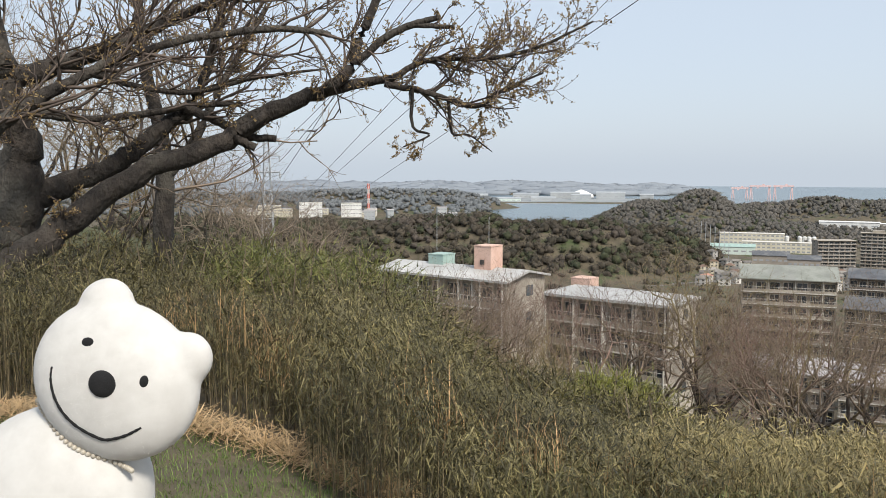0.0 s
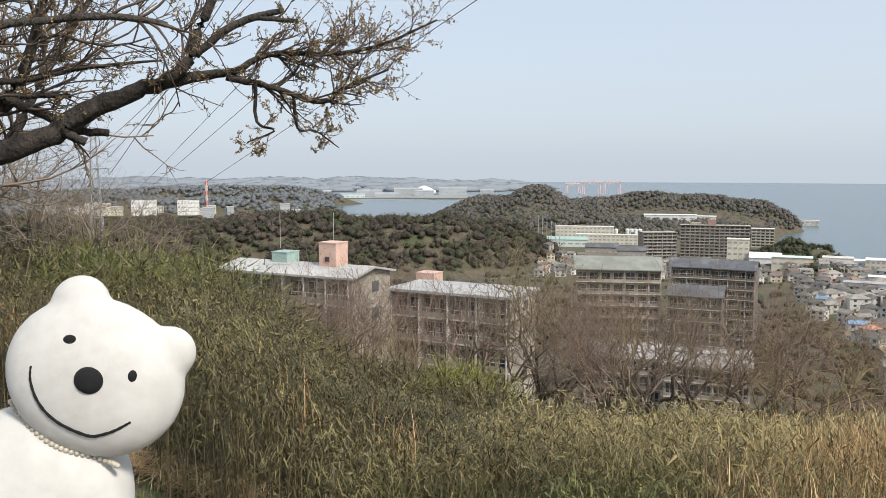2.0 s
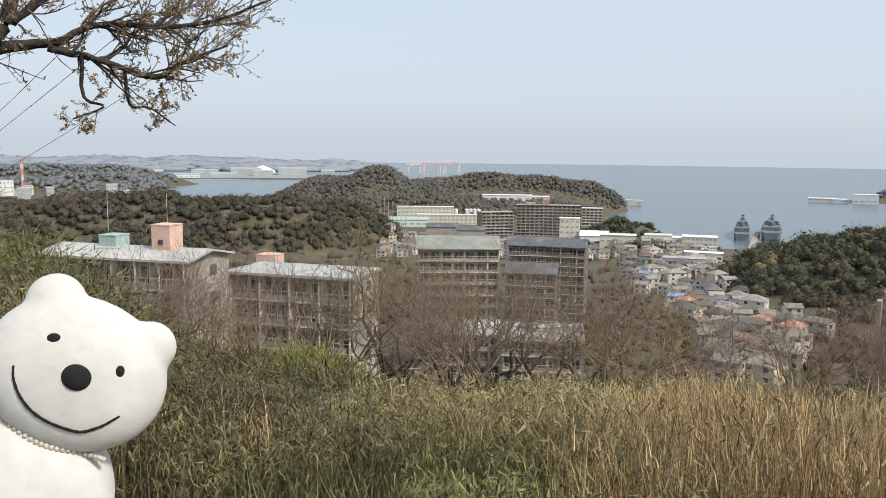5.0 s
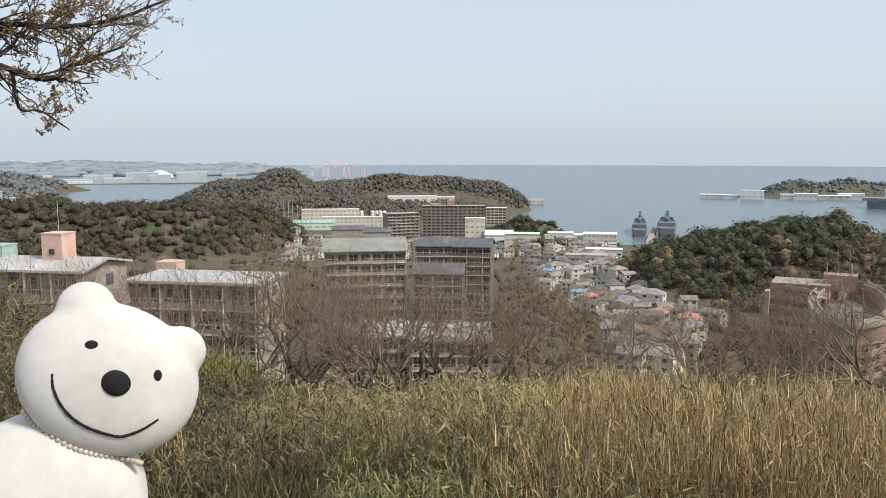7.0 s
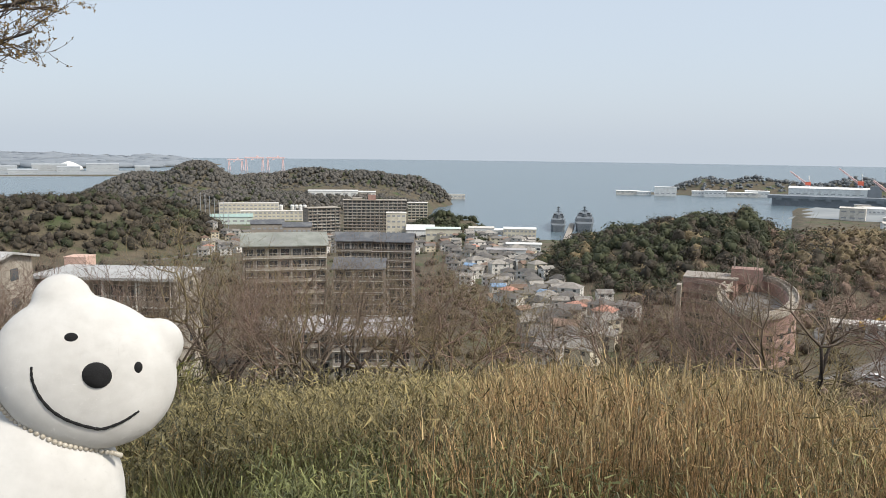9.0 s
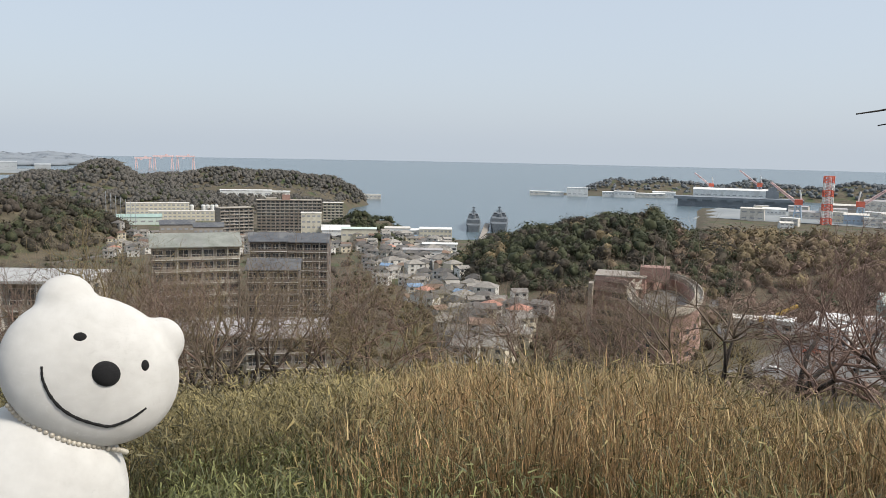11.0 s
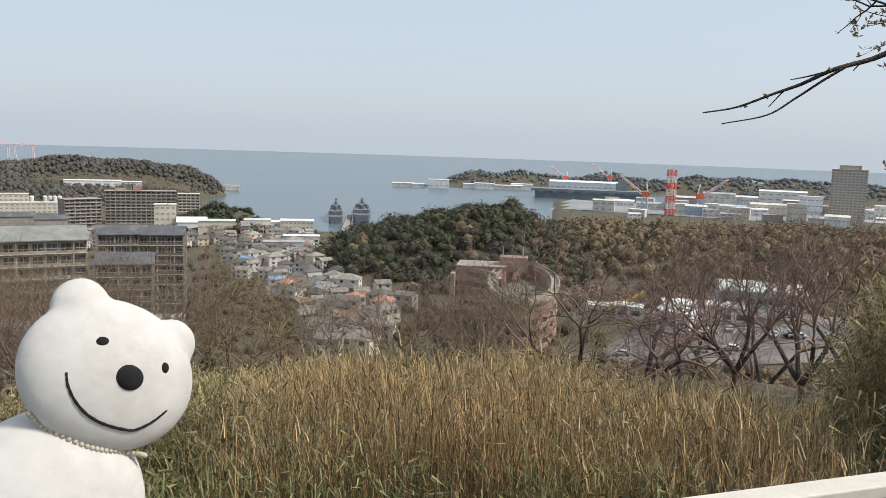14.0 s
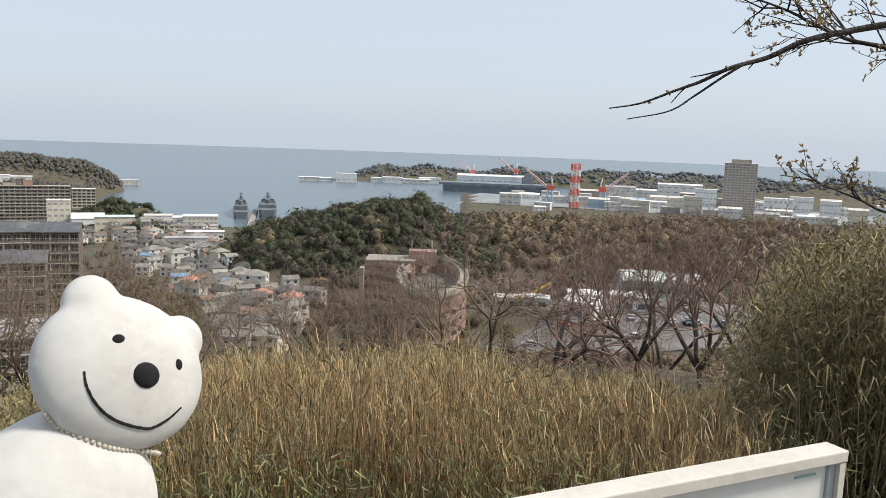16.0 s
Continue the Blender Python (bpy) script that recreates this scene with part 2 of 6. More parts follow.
def mesh(name, V, F, mats, smooth=False, idx=None):
    """A mesh from arrays of vertices and of faces that all have the same number of corners (or a list of such arrays)."""
    V = np.asarray(V, dtype=np.float32)
    Fs = [np.asarray(f, dtype=np.int32) for f in (F if isinstance(F, list) else [F])]
    me = bpy.data.meshes.new(name)
    me.vertices.add(len(V))
    me.vertices.foreach_set("co", V.ravel())
    loops = np.concatenate([f.ravel() for f in Fs])
    sizes = np.concatenate([np.full(len(f), f.shape[1], dtype=np.int32) for f in Fs])
    starts = np.concatenate([[0], np.cumsum(sizes)[:-1]]).astype(np.int32)
    me.loops.add(len(loops))
    me.loops.foreach_set("vertex_index", loops)
    me.polygons.add(len(sizes))
    me.polygons.foreach_set("loop_start", starts)
    me.polygons.foreach_set("use_smooth", np.full(len(sizes), smooth, dtype=bool))
    for m in (mats if isinstance(mats, (list, tuple)) else [mats]):
        me.materials.append(m)
    if idx is not None:
        me.polygons.foreach_set("material_index", np.asarray(idx, dtype=np.int32))
    me.update(calc_edges=True)
    return me


def part(name, me, parent, label="", m=None):
    ob = new(name, me)
    ob.parent = parent
    if m is not None:
        ob.matrix_basis = m
    if label:
        ob["label"] = label
    return ob


BOX_F = np.array([[0, 3, 2, 1], [4, 5, 6, 7], [0, 1, 5, 4], [1, 2, 6, 5], [2, 3, 7, 6], [3, 0, 4, 7]])


class Shape:
    """Collects boxes, tubes and prisms into one mesh."""

    def __init__(self):
        self.v, self.q, self.t, self.n = [], [], [], 0

    def add(self, V, Q=None, T=None):
        self.v.append(np.asarray(V, dtype=np.float64))
        if Q is not None and len(Q):
            self.q.append(np.asarray(Q) + self.n)
        if T is not None and len(T):
            self.t.append(np.asarray(T) + self.n)
        self.n += len(V)
        return self

    def box(self, x0, x1, y0, y1, z0, z1):
        return self.add([(x0, y0, z0), (x1, y0, z0), (x1, y1, z0), (x0, y1, z0), (x0, y0, z1), (x1, y0, z1), (x1, y1, z1), (x0, y1, z1)], BOX_F)

    def gable(self, x0, x1, y0, y1, z0, z1, t=0.15):
        """A gabled roof of thickness t, its ridge along x."""
        ym = (y0 + y1) / 2
        P = []
        for x in (x0, x1):
            P += [(x, y0, z0), (x, ym, z1), (x, y1, z0), (x, y1, z0 - t), (x, ym, z1 - t), (x, y0, z0 - t)]
        Q = [[0, 1, 7, 6], [1, 2, 8, 7], [2, 3, 9, 8], [3, 4, 10, 9], [4, 5, 11, 10], [5, 0, 6, 11], [0, 5, 4, 1], [1, 4, 3, 2], [6, 7, 10, 11], [7, 8, 9, 10]]
        return self.add(P, Q)

    def hip(self, x0, x1, y0, y1, z0, z1):
        ym, e = (y0 + y1) / 2, (y1 - y0) / 2
        e = min(e, (x1 - x0) / 2 - 0.05)
        P = [(x0, y0, z0), (x1, y0, z0), (x1, y1, z0), (x0, y1, z0), (x0 + e, ym, z1), (x1 - e, ym, z1)]
        return self.add(P, [[0, 1, 5, 4], [2, 3, 4, 5], [0, 3, 2, 1]], [[1, 2, 5], [3, 0, 4]])

    def tube(self, pts, radii, sides=5):
        pts = np.asarray(pts, dtype=np.float64)
        k = len(pts)
        d = np.gradient(pts, axis=0)
        d /= np.linalg.norm(d, axis=1)[:, None] + 1e-9
        ref = np.where(np.abs(d[:, 2:3]) < 0.9, np.array([[0, 0, 1.0]]), np.array([[1.0, 0, 0]]))
        a = np.cross(d, ref)
        a /= np.linalg.norm(a, axis=1)[:, None] + 1e-9
        b = np.cross(d, a)
        th = np.arange(sides) * 2 * np.pi / sides
        R = np.broadcast_to(np.asarray(radii, dtype=np.float64), (k,))
        V = pts[:, None] + R[:, None, None] * (np.cos(th)[None, :, None] * a[:, None] + np.sin(th)[None, :, None] * b[:, None])
        i, j = np.meshgrid(np.arange(k - 1), np.arange(sides), indexing="ij")
        Q = np.stack([i * sides + j, i * sides + (j + 1) % sides, (i + 1) * sides + (j + 1) % sides, (i + 1) * sides + j], -1).reshape(-1, 4)
        caps = [] if sides == 3 else [[0, sides - 1 - n, sides - 2 - n] for n in range(sides - 2)] + [[(k - 1) * sides, (k - 1) * sides + n + 1, (k - 1) * sides + n + 2] for n in range(sides - 2)]
        return self.add(V.reshape(-1, 3), Q, caps)

    def ball(self, c, r, m=None, nu=16, nv=10):
        u, v = np.meshgrid(np.arange(nu) * 2 * np.pi / nu, np.linspace(0, np.pi, nv + 1), indexing="ij")
        P = np.stack([np.cos(u) * np.sin(v), np.sin(u) * np.sin(v), np.cos(v)], -1).reshape(-1, 3) * np.asarray(r)
        if m is not None:
            P = P @ np.asarray(m).T
        i, j = np.meshgrid(np.arange(nu), np.arange(nv), indexing="ij")
        Q = np.stack([i * (nv + 1) + j, i * (nv + 1) + j + 1, ((i + 1) % nu) * (nv + 1) + j + 1, ((i + 1) % nu) * (nv + 1) + j], -1).reshape(-1, 4)
        return self.add(P + np.asarray(c), Q)

    def mesh(self, name, mats, smooth=False, idx=None):
        F = []
        if self.q:
            F.append(np.concatenate(self.q))
        if self.t:
            F.append(np.concatenate(self.t))
        return mesh(name, np.concatenate(self.v), F, mats, smooth, idx)


def box(name, mat, *b):
    return Shape().box(*b).mesh(name, mat)


def spline(pts, k=6):
    """A smooth line through the rows of pts."""
    P = np.asarray(pts, dtype=np.float64)
    P = np.concatenate([[2 * P[0] - P[1]], P, [2 * P[-1] - P[-2]]])
    out = []
    for i in range(1, len(P) - 2):
        for s in np.arange(k) / k:
            a, b, c, d = P[i - 1:i + 3]
            out.append(0.5 * (2 * b + (c - a) * s + (2 * a - 5 * b + 4 * c - d) * s * s + (3 * b - a - 3 * c + d) * s ** 3))
    return np.array(out + [P[-2]])


# ---- the land ----
PROFILE_R = [0, 3.6, 6, 9, 14, 22, 40, 58, 72, 100, 150, 240, 400, 600, 690, 760, 5000]
PROFILE_Z = [78.4, 78.35, 77.7, 76.4, 73.6, 70.6, 66.2, 61.6, 56, 45, 34, 23, 14, 7, 3, -5, -6]
# bearing, distance, height, half-widths across and along
HILLS = [(19, 6.2, 78.15, 1.7, 2.0), (28, 18, 78.0, 6, 9), (38, 30, 79.5, 10, 14), (14, 20, 74.0, 5, 9), (-68, 23, 73.2, 5, 5), (-77, 24, 73.0, 6, 6),
         (20, 700, 44, 60, 60), (14, 650, 41, 50, 60), (8, 640, 42, 45, 60), (2, 640, 41, 45, 55), (-3, 630, 43, 40, 55), (-7.5, 620, 39, 35, 50), (-11, 630, 42, 35, 50), (-14.5, 690, 33, 35, 50),
         (-17.5, 1060, 55, 46, 90), (-14, 1110, 42, 50, 80), (-20.3, 1100, 31, 40, 80), (-25, 1150, 46, 75, 70), (-29, 1150, 42, 55, 60), (-31.7, 1150, 38, 36, 50), (-33.4, 1175, 24, 16, 30), (-21, 960, 24, 60, 60), (-26, 1010, 20, 80, 50),
         (-34.2, 730, 19, 18, 26), (-36.0, 738, 15, 12, 20), (-35.3, 615, 13, 18, 22), (-32, 690, 8, 14, 20),
         (-54.3, 430, 46.5, 20, 45), (-52, 430, 42.5, 20, 45), (-49.5, 430, 38.5, 20, 45), (-47, 430, 34.5, 20, 45), (-44.7, 430, 29.5, 18, 45), (-42.6, 425, 20, 10, 40),
         (-57.5, 430, 36, 22, 45), (-61, 440, 36.5, 26, 45), (-65, 440, 37, 26, 45), (-69, 440, 38, 26, 45), (-73, 440, 41, 26, 45), (-78, 440, 41.5, 30, 45), (-84, 440, 42, 40, 45),
         (-70, 255, 32, 36, 42), (-80, 230, 36, 36, 42), (-48, 240, 29, 18, 30), (-52, 300, 25, 22, 30)]
HILLS += [(a, 1700 + 50 * math.sin(a * 1.7), 27 + 7 * math.sin(a * 0.9) + 5 * math.sin(a * 2.3), 48, 60) for a in range(-94, -49, 3)]
HILLS += [(a, 3300 + 150 * math.sin(a * 1.3), min(24, 13 + 1.2 * (a + 14)) + 6 * math.sin(a * 0.83) + 4 * math.sin(a * 2.1), 190, 200) for a in range(-14, 36, 3)]
HILLS += [(a, 1500, 26 + 6 * math.sin(a * 1.1), 80, 60) for a in range(1, 30, 4)]
HILLS += [(a, 1880, 34 + 5 * math.sin(a * 1.9), 95, 80) for a in range(0, 30, 4)] + [(-2.2, 1880, 20, 60, 70)]
# bearing from, to, distance from, to, height
PLATES = [(-33.5, 70, 600, 1240, 4), (-3.5, 70, 1240, 2050, 6), (-15, 70, 2050, 2600, 2.2), (-110, -57, 600, 1240, 4), (-110, -67, 1240, 1750, 4), (-56, -46, 1455, 1560, 2.5), (-110, -56, 1520, 1750, 3)]


def ground(x, y):
    """The height of the land at x, y (numbers or arrays)."""
    x, y = np.asarray(x, dtype=np.float64), np.asarray(y, dtype=np.float64)
    r, az = np.hypot(x, y), np.degrees(np.arctan2(-x, y))
    z = np.interp(r, PROFILE_R, PROFILE_Z)
    for a0, a1, r0, r1, h in PLATES:
        w = np.clip((az - a0) / 0.7, 0, 1) * np.clip((a1 - az) / 0.7, 0, 1) * np.clip((r - r0) / 25, 0, 1) * np.clip((r1 - r) / 25, 0, 1)
        z = np.maximum(z, -5 + (h + 5) * w)
    for a, rr, h, st, sr in HILLS:
        c = at(a, rr)
        rad, tan = c.normalized(), Vector((c.y, -c.x, 0)).normalized()
        u = ((x - c.x) * tan.x + (y - c.y) * tan.y) / st
        v = ((x - c.x) * rad.x + (y - c.y) * rad.y) / sr
        z = np.maximum(z, z + (h - z) * np.clip((np.exp(-0.5 * (u * u + v * v)) - 0.12) / 0.88, 0, 1) * (h > z))
    back = np.clip((np.abs(az + 27) - 92) / 25, 0, 1) * np.clip(r / 5, 0, 1)
    z = z + (78.6 - z) * back
    bumps = np.sin(x * 0.9 + 1.3 * np.sin(y * 0.7)) * np.sin(y * 1.1 + x * 0.3) * 0.06 * np.clip(r / 6, 0, 1)
    return z + bumps + np.sin(x * 0.031 + 2 * np.sin(y * 0.017)) * np.sin(y * 0.027) * np.clip((r - 60) / 200, 0, 1) * np.clip(z / 12, 0, 1) * 1.6


def build_land():
    azs = np.concatenate([np.arange(-180, -100, 4.0), np.arange(-100, 45, 0.65), np.arange(45, 180, 4.0)])
    rs = np.concatenate([[0.01], np.geomspace(0.6, 4950, 185)])
    A, R = np.meshgrid(np.radians(azs), rs, indexing="ij")
    X, Y = -np.sin(A) * R, np.cos(A) * R
    V = np.stack([X, Y, ground(X, Y)], -1).reshape(-1, 3)
    n, k = len(azs), len(rs)
    i, j = np.meshgrid(np.arange(n), np.arange(k - 1), indexing="ij")
    i2 = (i + 1) % n
    Q = np.stack([i * k + j, i * k + j + 1, i2 * k + j + 1, i2 * k + j], -1).reshape(-1, 4)[:, ::-1]
    tagged(new("ground", mesh("ground", V, Q, M_GROUND, True)), "brown and olive hillside falling to a valley and the shore", "ground", kind="structure")
    th = np.linspace(0, 2 * np.pi, 97)[:-1]
    rr = np.geomspace(300, 4950, 24)
    V = np.concatenate([np.stack([np.cos(th) * q, np.sin(th) * q, np.zeros(96)], -1) for q in rr])
    i, j = np.meshgrid(np.arange(23), np.arange(96), indexing="ij")
    Q = np.stack([i * 96 + j, i * 96 + (j + 1) % 96, (i + 1) * 96 + (j + 1) % 96, (i + 1) * 96 + j], -1).reshape(-1, 4)[:, ::-1]
    tagged(new("water", mesh("water", V, Q, M_SEA)), "calm grey-blue sea of the bay", "sea", kind="structure")


build_land()


# ---- woods on the hills ----
def crown_kit(n, seed, size=0.34, core=0.58, nu=6, rough=0.14):
    """Small leaf triangles in the outer part of a lumpy unit ball, round a rough core."""
    g = np.random.default_rng(seed)
    d = g.normal(size=(n, 3))
    d /= np.linalg.norm(d, axis=1)[:, None]
    lump = 1 + 0.22 * np.sin(d[:, 0] * 5 + seed) * np.sin(d[:, 1] * 6 + 2 * seed) + 0.15 * np.sin(d[:, 2] * 7)
    c = d * (lump * g.uniform(0.72, 1.05, n))[:, None]
    e = g.normal(size=(n, 3, 3)) * size
    e -= (e * d[:, None]).sum(-1, keepdims=True) * d[:, None] * 0.5
    V = (c[:, None] + e).reshape(-1, 3)
    s = Shape().ball((0, 0, 0), core, nu=nu, nv=nu // 2)
    core = s.v[0] * (1 + rough * g.normal(size=(len(s.v[0]), 1)))
    q = s.q[0]
    T = np.concatenate([np.arange(3 * n).reshape(-1, 3), np.concatenate([q[:, [0, 1, 2]], q[:, [0, 2, 3]]]) + 3 * n])
    return np.concatenate([V, core]), T


def woods(name, label, mat, spots, kits, flat=0.8, smooth=True):
    """spots: rows of x, y, z, radius."""
    Vs, Ts, n = [], [], 0
    for s, (x, y, z, r) in enumerate(spots):
        V, T = kits[s % len(kits)]
        a = rng.uniform(0, 6.28)
        c, sn = math.cos(a), math.sin(a)
        W = V * (r * rng.uniform(0.85, 1.15), r * rng.uniform(0.85, 1.15), r * flat * rng.uniform(0.8, 1.3))
        W = np.stack([W[:, 0] * c - W[:, 1] * sn + x, W[:, 0] * sn + W[:, 1] * c + y, W[:, 2] + z], -1)
        Vs.append(W)
        Ts.append(T + n)
        n += len(V)
    return tagged(new(name, mesh(name, np.concatenate(Vs), np.concatenate(Ts), mat, smooth)), label, "woods", kind="stuff")


def scatter(n, a0, a1, r0, r1, rad, zmin=5.0, lift=0.42, keep=None):
    az, r = np.radians(rng.uniform(a0, a1, n)), np.sqrt(rng.uniform(r0 ** 2, r1 ** 2, n))
    x, y = -np.sin(az) * r, np.cos(az) * r
    z = ground(x, y)
    q = rad * rng.uniform(0.65, 1.35, n)
    ok = z > zmin
    if keep is not None:
        ok &= keep(np.degrees(az), r, z)
    return np.stack([x, y, z + q * lift, q], -1)[ok]


KIT_NEAR = [crown_kit(130, s, 0.115, 0.62, 8, 0.22) for s in range(5)]
KIT_MID = [crown_kit(68, s, 0.135, 0.62, 6, 0.22) for s in range(5)]
KIT_FAR = [crown_kit(30, s, 0.19) for s in range(4)]
KIT_SOFT = [crown_kit(16, s, 0.17, 0.72, 6, 0.14) for s in range(4)]
KIT_HAZE = [crown_kit(1, s, 0.05, 0.95, 8, 0.05) for s in range(4)]
hilly = lambda a, r, z: z > np.interp(r, PROFILE_R, PROFILE_Z) + 2.5
woods("hill_woods", "grey-brown leafless woods on the ridge behind the flats", M_WOODS, scatter(2600, -19, 24, 470, 760, 4.4, 8, keep=hilly), KIT_MID)
woods("hill_woods", "dark evergreens among the bare trees on the ridge", M_EVERGREEN, scatter(800, -18, 24, 500, 740, 4.4, 10, keep=hilly), KIT_MID)
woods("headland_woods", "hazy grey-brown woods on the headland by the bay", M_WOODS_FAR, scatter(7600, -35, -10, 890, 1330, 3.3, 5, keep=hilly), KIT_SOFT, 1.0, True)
woods("headland_woods", "dark evergreens among the bare trees of the headland", M_EVERGREEN, scatter(500, -35, -10, 900, 1330, 3.4, 7, keep=hilly), KIT_SOFT, 1.0, True)
woods("islet_woods", "dark green trees on the knoll above the shore", M_EVERGREEN, scatter(420, -37.8, -31, 570, 790, 3.6, 5, keep=hilly), KIT_MID)
woods("hill_woods", "dense dark green trees on the hill above the valley", M_EVERGREEN, scatter(820, -60, -40, 320, 520, 4.0, 13, keep=hilly), KIT_NEAR)
woods("hill_woods", "olive crowns among the evergreens above the valley", M_WOODS_OLIVE, scatter(180, -60, -40, 310, 520, 3.8, 12, keep=hilly), KIT_NEAR)
woods("hill_woods", "bare brown trees on the hill above the valley", M_WOODS, scatter(560, -60, -40, 300, 520, 3.9, 12, keep=hilly), KIT_NEAR)
woods("hill_woods", "yellow-brown and bare trees along the ridge by the port", M_WOODS_OLIVE, scatter(1000, -92, -58, 370, 540, 4.6, 20), KIT_MID)
woods("hill_woods", "reddish bare trees below the ridge by the port", M_WOODS_RED, scatter(1000, -92, -56, 272, 450, 3.2, 10), KIT_MID)
woods("hill_woods", "dark evergreens along the ridge by the port", M_EVERGREEN, scatter(170, -92, -56, 300, 480, 3.8, 10), KIT_MID)
woods("slope_woods", "olive scrub on the slope below the works yard", M_WOODS_OLIVE, scatter(520, -92, -58, 90, 190, 1.9, 10), KIT_MID)
woods("slope_woods", "reddish scrub on the slope below the works yard", M_WOODS_RED, scatter(300, -92, -58, 90, 186, 2.0, 10), KIT_MID)
# The hills behind port and inlet get their haze from the leaf colour.
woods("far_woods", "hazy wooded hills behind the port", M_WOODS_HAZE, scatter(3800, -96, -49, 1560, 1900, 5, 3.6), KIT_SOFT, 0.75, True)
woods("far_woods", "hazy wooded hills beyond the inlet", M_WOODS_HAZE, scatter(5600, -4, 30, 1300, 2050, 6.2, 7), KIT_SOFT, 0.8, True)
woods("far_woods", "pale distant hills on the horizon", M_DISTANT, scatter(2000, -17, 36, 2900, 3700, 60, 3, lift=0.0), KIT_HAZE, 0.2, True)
woods("valley_woods", "brown and olive scrub on the slopes of the valley", M_SCRUB, scatter(2300, -60, 8, 60, 420, 2.1, 3, keep=lambda a, r, z: ((a < -32.3) & (a > np.interp(r, [60, 230, 250, 300, 420], [-60, -60, -40.8, -39, -35.6])) & ~((a > -46.5) & (a < -39.8) & (r > 165))) | (r < 78)), KIT_MID)
woods("valley_woods", "small garden trees between the houses", M_EVERGREEN, scatter(420, -46, -14, 255, 690, 1.7, 2), KIT_FAR)
woods("valley_woods", "trees between the houses and blocks in the valley", M_WOODS, scatter(1700, -62, 18, 95, 560, 2.5, 3, keep=lambda a, r, z: (rng.random(len(r)) < np.where(r > 300, 0.45, 1)) & ~((a < -34) & (a > -46) & (r > 170))), KIT_MID)


# ---- blocks of flats ----
def place_two(az0, d0, az1, d1, z):
    """The two ends of an eave at height z, seen at those bearings and angles below the horizon."""
    return at(az0, (EYE - z) / math.tan(radians(d0)), z), at(az1, (EYE - z) / math.tan(radians(d1)), z)


def flats(p, q, floors, depth, walls, roof, bays, label, storey=2.75, pitch=0.0, rail=None, posts=False, group=""):
    """A block with balconies along its front from p to q (eave height), its back away from the lookout."""
    length = (q - p).to_2d().length
    ax = Vector(((q - p).x, (q - p).y, 0)).normalized()
    ay = Vector((-ax.y, ax.x, 0))
    h = floors * storey
    near = p.to_2d().length < 500
    top = Empty("apartment_block")
    top.matrix_basis = Matrix(((ax.x, ay.x, 0, p.x), (ax.y, ay.y, 0, p.y), (0, 0, 1, p.z - h), (0, 0, 0, 1)))
    tagged(top, label, "apartment block", group)
    part("wall", box("wall", walls, 0, length, 1.3, depth, 0, h), top)
    for x in (0, length - 0.18):
        part("end_wall", box("end_wall", walls, x, x + 0.18, 0.12, 1.298, 0, h), top)
    if pitch:
        part("roof", Shape().gable(-0.5, length + 0.5, -0.45, depth + 0.45, h + 0.12, h + pitch, 0.22).mesh("roof", roof), top)
        for x in (0.0, length - 0.2):
            g = Shape().add([(x, 0, h - 0.1), (x, depth, h - 0.1), (x, depth / 2, h + pitch - 0.2), (x + 0.2, 0, h - 0.1), (x + 0.2, depth, h - 0.1), (x + 0.2, depth / 2, h + pitch - 0.2)],
                            [[0, 1, 4, 3], [1, 2, 5, 4], [2, 0, 3, 5]], [[0, 2, 1], [3, 4, 5]])
            part("gable_wall", g.mesh("gable_wall", walls), top)
    else:
        part("roof", Shape().box(-0.4, length + 0.4, -0.5, depth + 0.3, h, h + 0.3).mesh("roof", roof), top)
    w = length / bays
    pane = Shape().box(-w * 0.36, w * 0.36, -0.06, 0.0, 0, 1.85)
    pane = pane.mesh("window", M_GLASS_HAZE if floors > 15 else M_GLASS)
    fr = Shape()
    for x in (-w * 0.38, -0.03, w * 0.36):
        fr.box(x, x + 0.06, -0.09, -0.0, 0, 1.9)
    fr = fr.box(-w * 0.38, w * 0.38, -0.09, 0, 1.85, 1.93).mesh("frame", M_SLAB)
    slab = box("slab", M_SLAB, 0.0, length, -0.05, 1.295, -0.2, 0.0)
    parapet = box("parapet", rail or walls, 0.2, length - 0.2, -0.03, 0.09, 0.0, 0.55)
    bars = Shape().box(0.2, length - 0.2, -0.02, 0.05, 1.0, 1.06)
    for k in range(int(length / 0.9)):
        bars.box(0.4 + k * 0.9, 0.44 + k * 0.9, -0.0, 0.04, 0.55, 1.0)
    bars = bars.mesh("railing", M_SLAB)
    fin = box("divider", M_SLAB, -0.06, 0.06, 0.12, 1.296, 0.0, storey - 0.2)
    for f in range(floors):
        z = f * storey
        part("balcony", slab, top, m=pose(0, 0, z))
        part("balcony_parapet", parapet, top, m=pose(0, 0, z))
        part("railing", bars, top, m=pose(0, 0, z))
        for b in range(bays):
            win = part("window", pane, top, m=pose((b + 0.5) * w, 1.29, z + 0.1))
            if near:
                part("frame", fr, win)
            if b and b % 2 == 0:
                part("divider", fin, top, m=pose(b * w, 0, z))
    side = box("window", M_GLASS, -0.05, 0.02, -0.6, 0.6, 0.0, 1.1)
    for f in range(floors):
        for x in (-0.0, length + 0.03):
            part("window", side, top, m=pose(x, depth * 0.6, f * storey + 0.9))
    if posts:
        pm = Shape().tube([(0, 0, 0), (0, 0, h)], 0.09, 6).mesh("drainpipe", M_SLAB)
        for k in range(posts + 1):
            part("drainpipe", pm, top, m=pose(0.3 + k * (length - 0.6) / posts, -0.14, 0))
    return top, length, h


def Empty(name):
    return new(name)


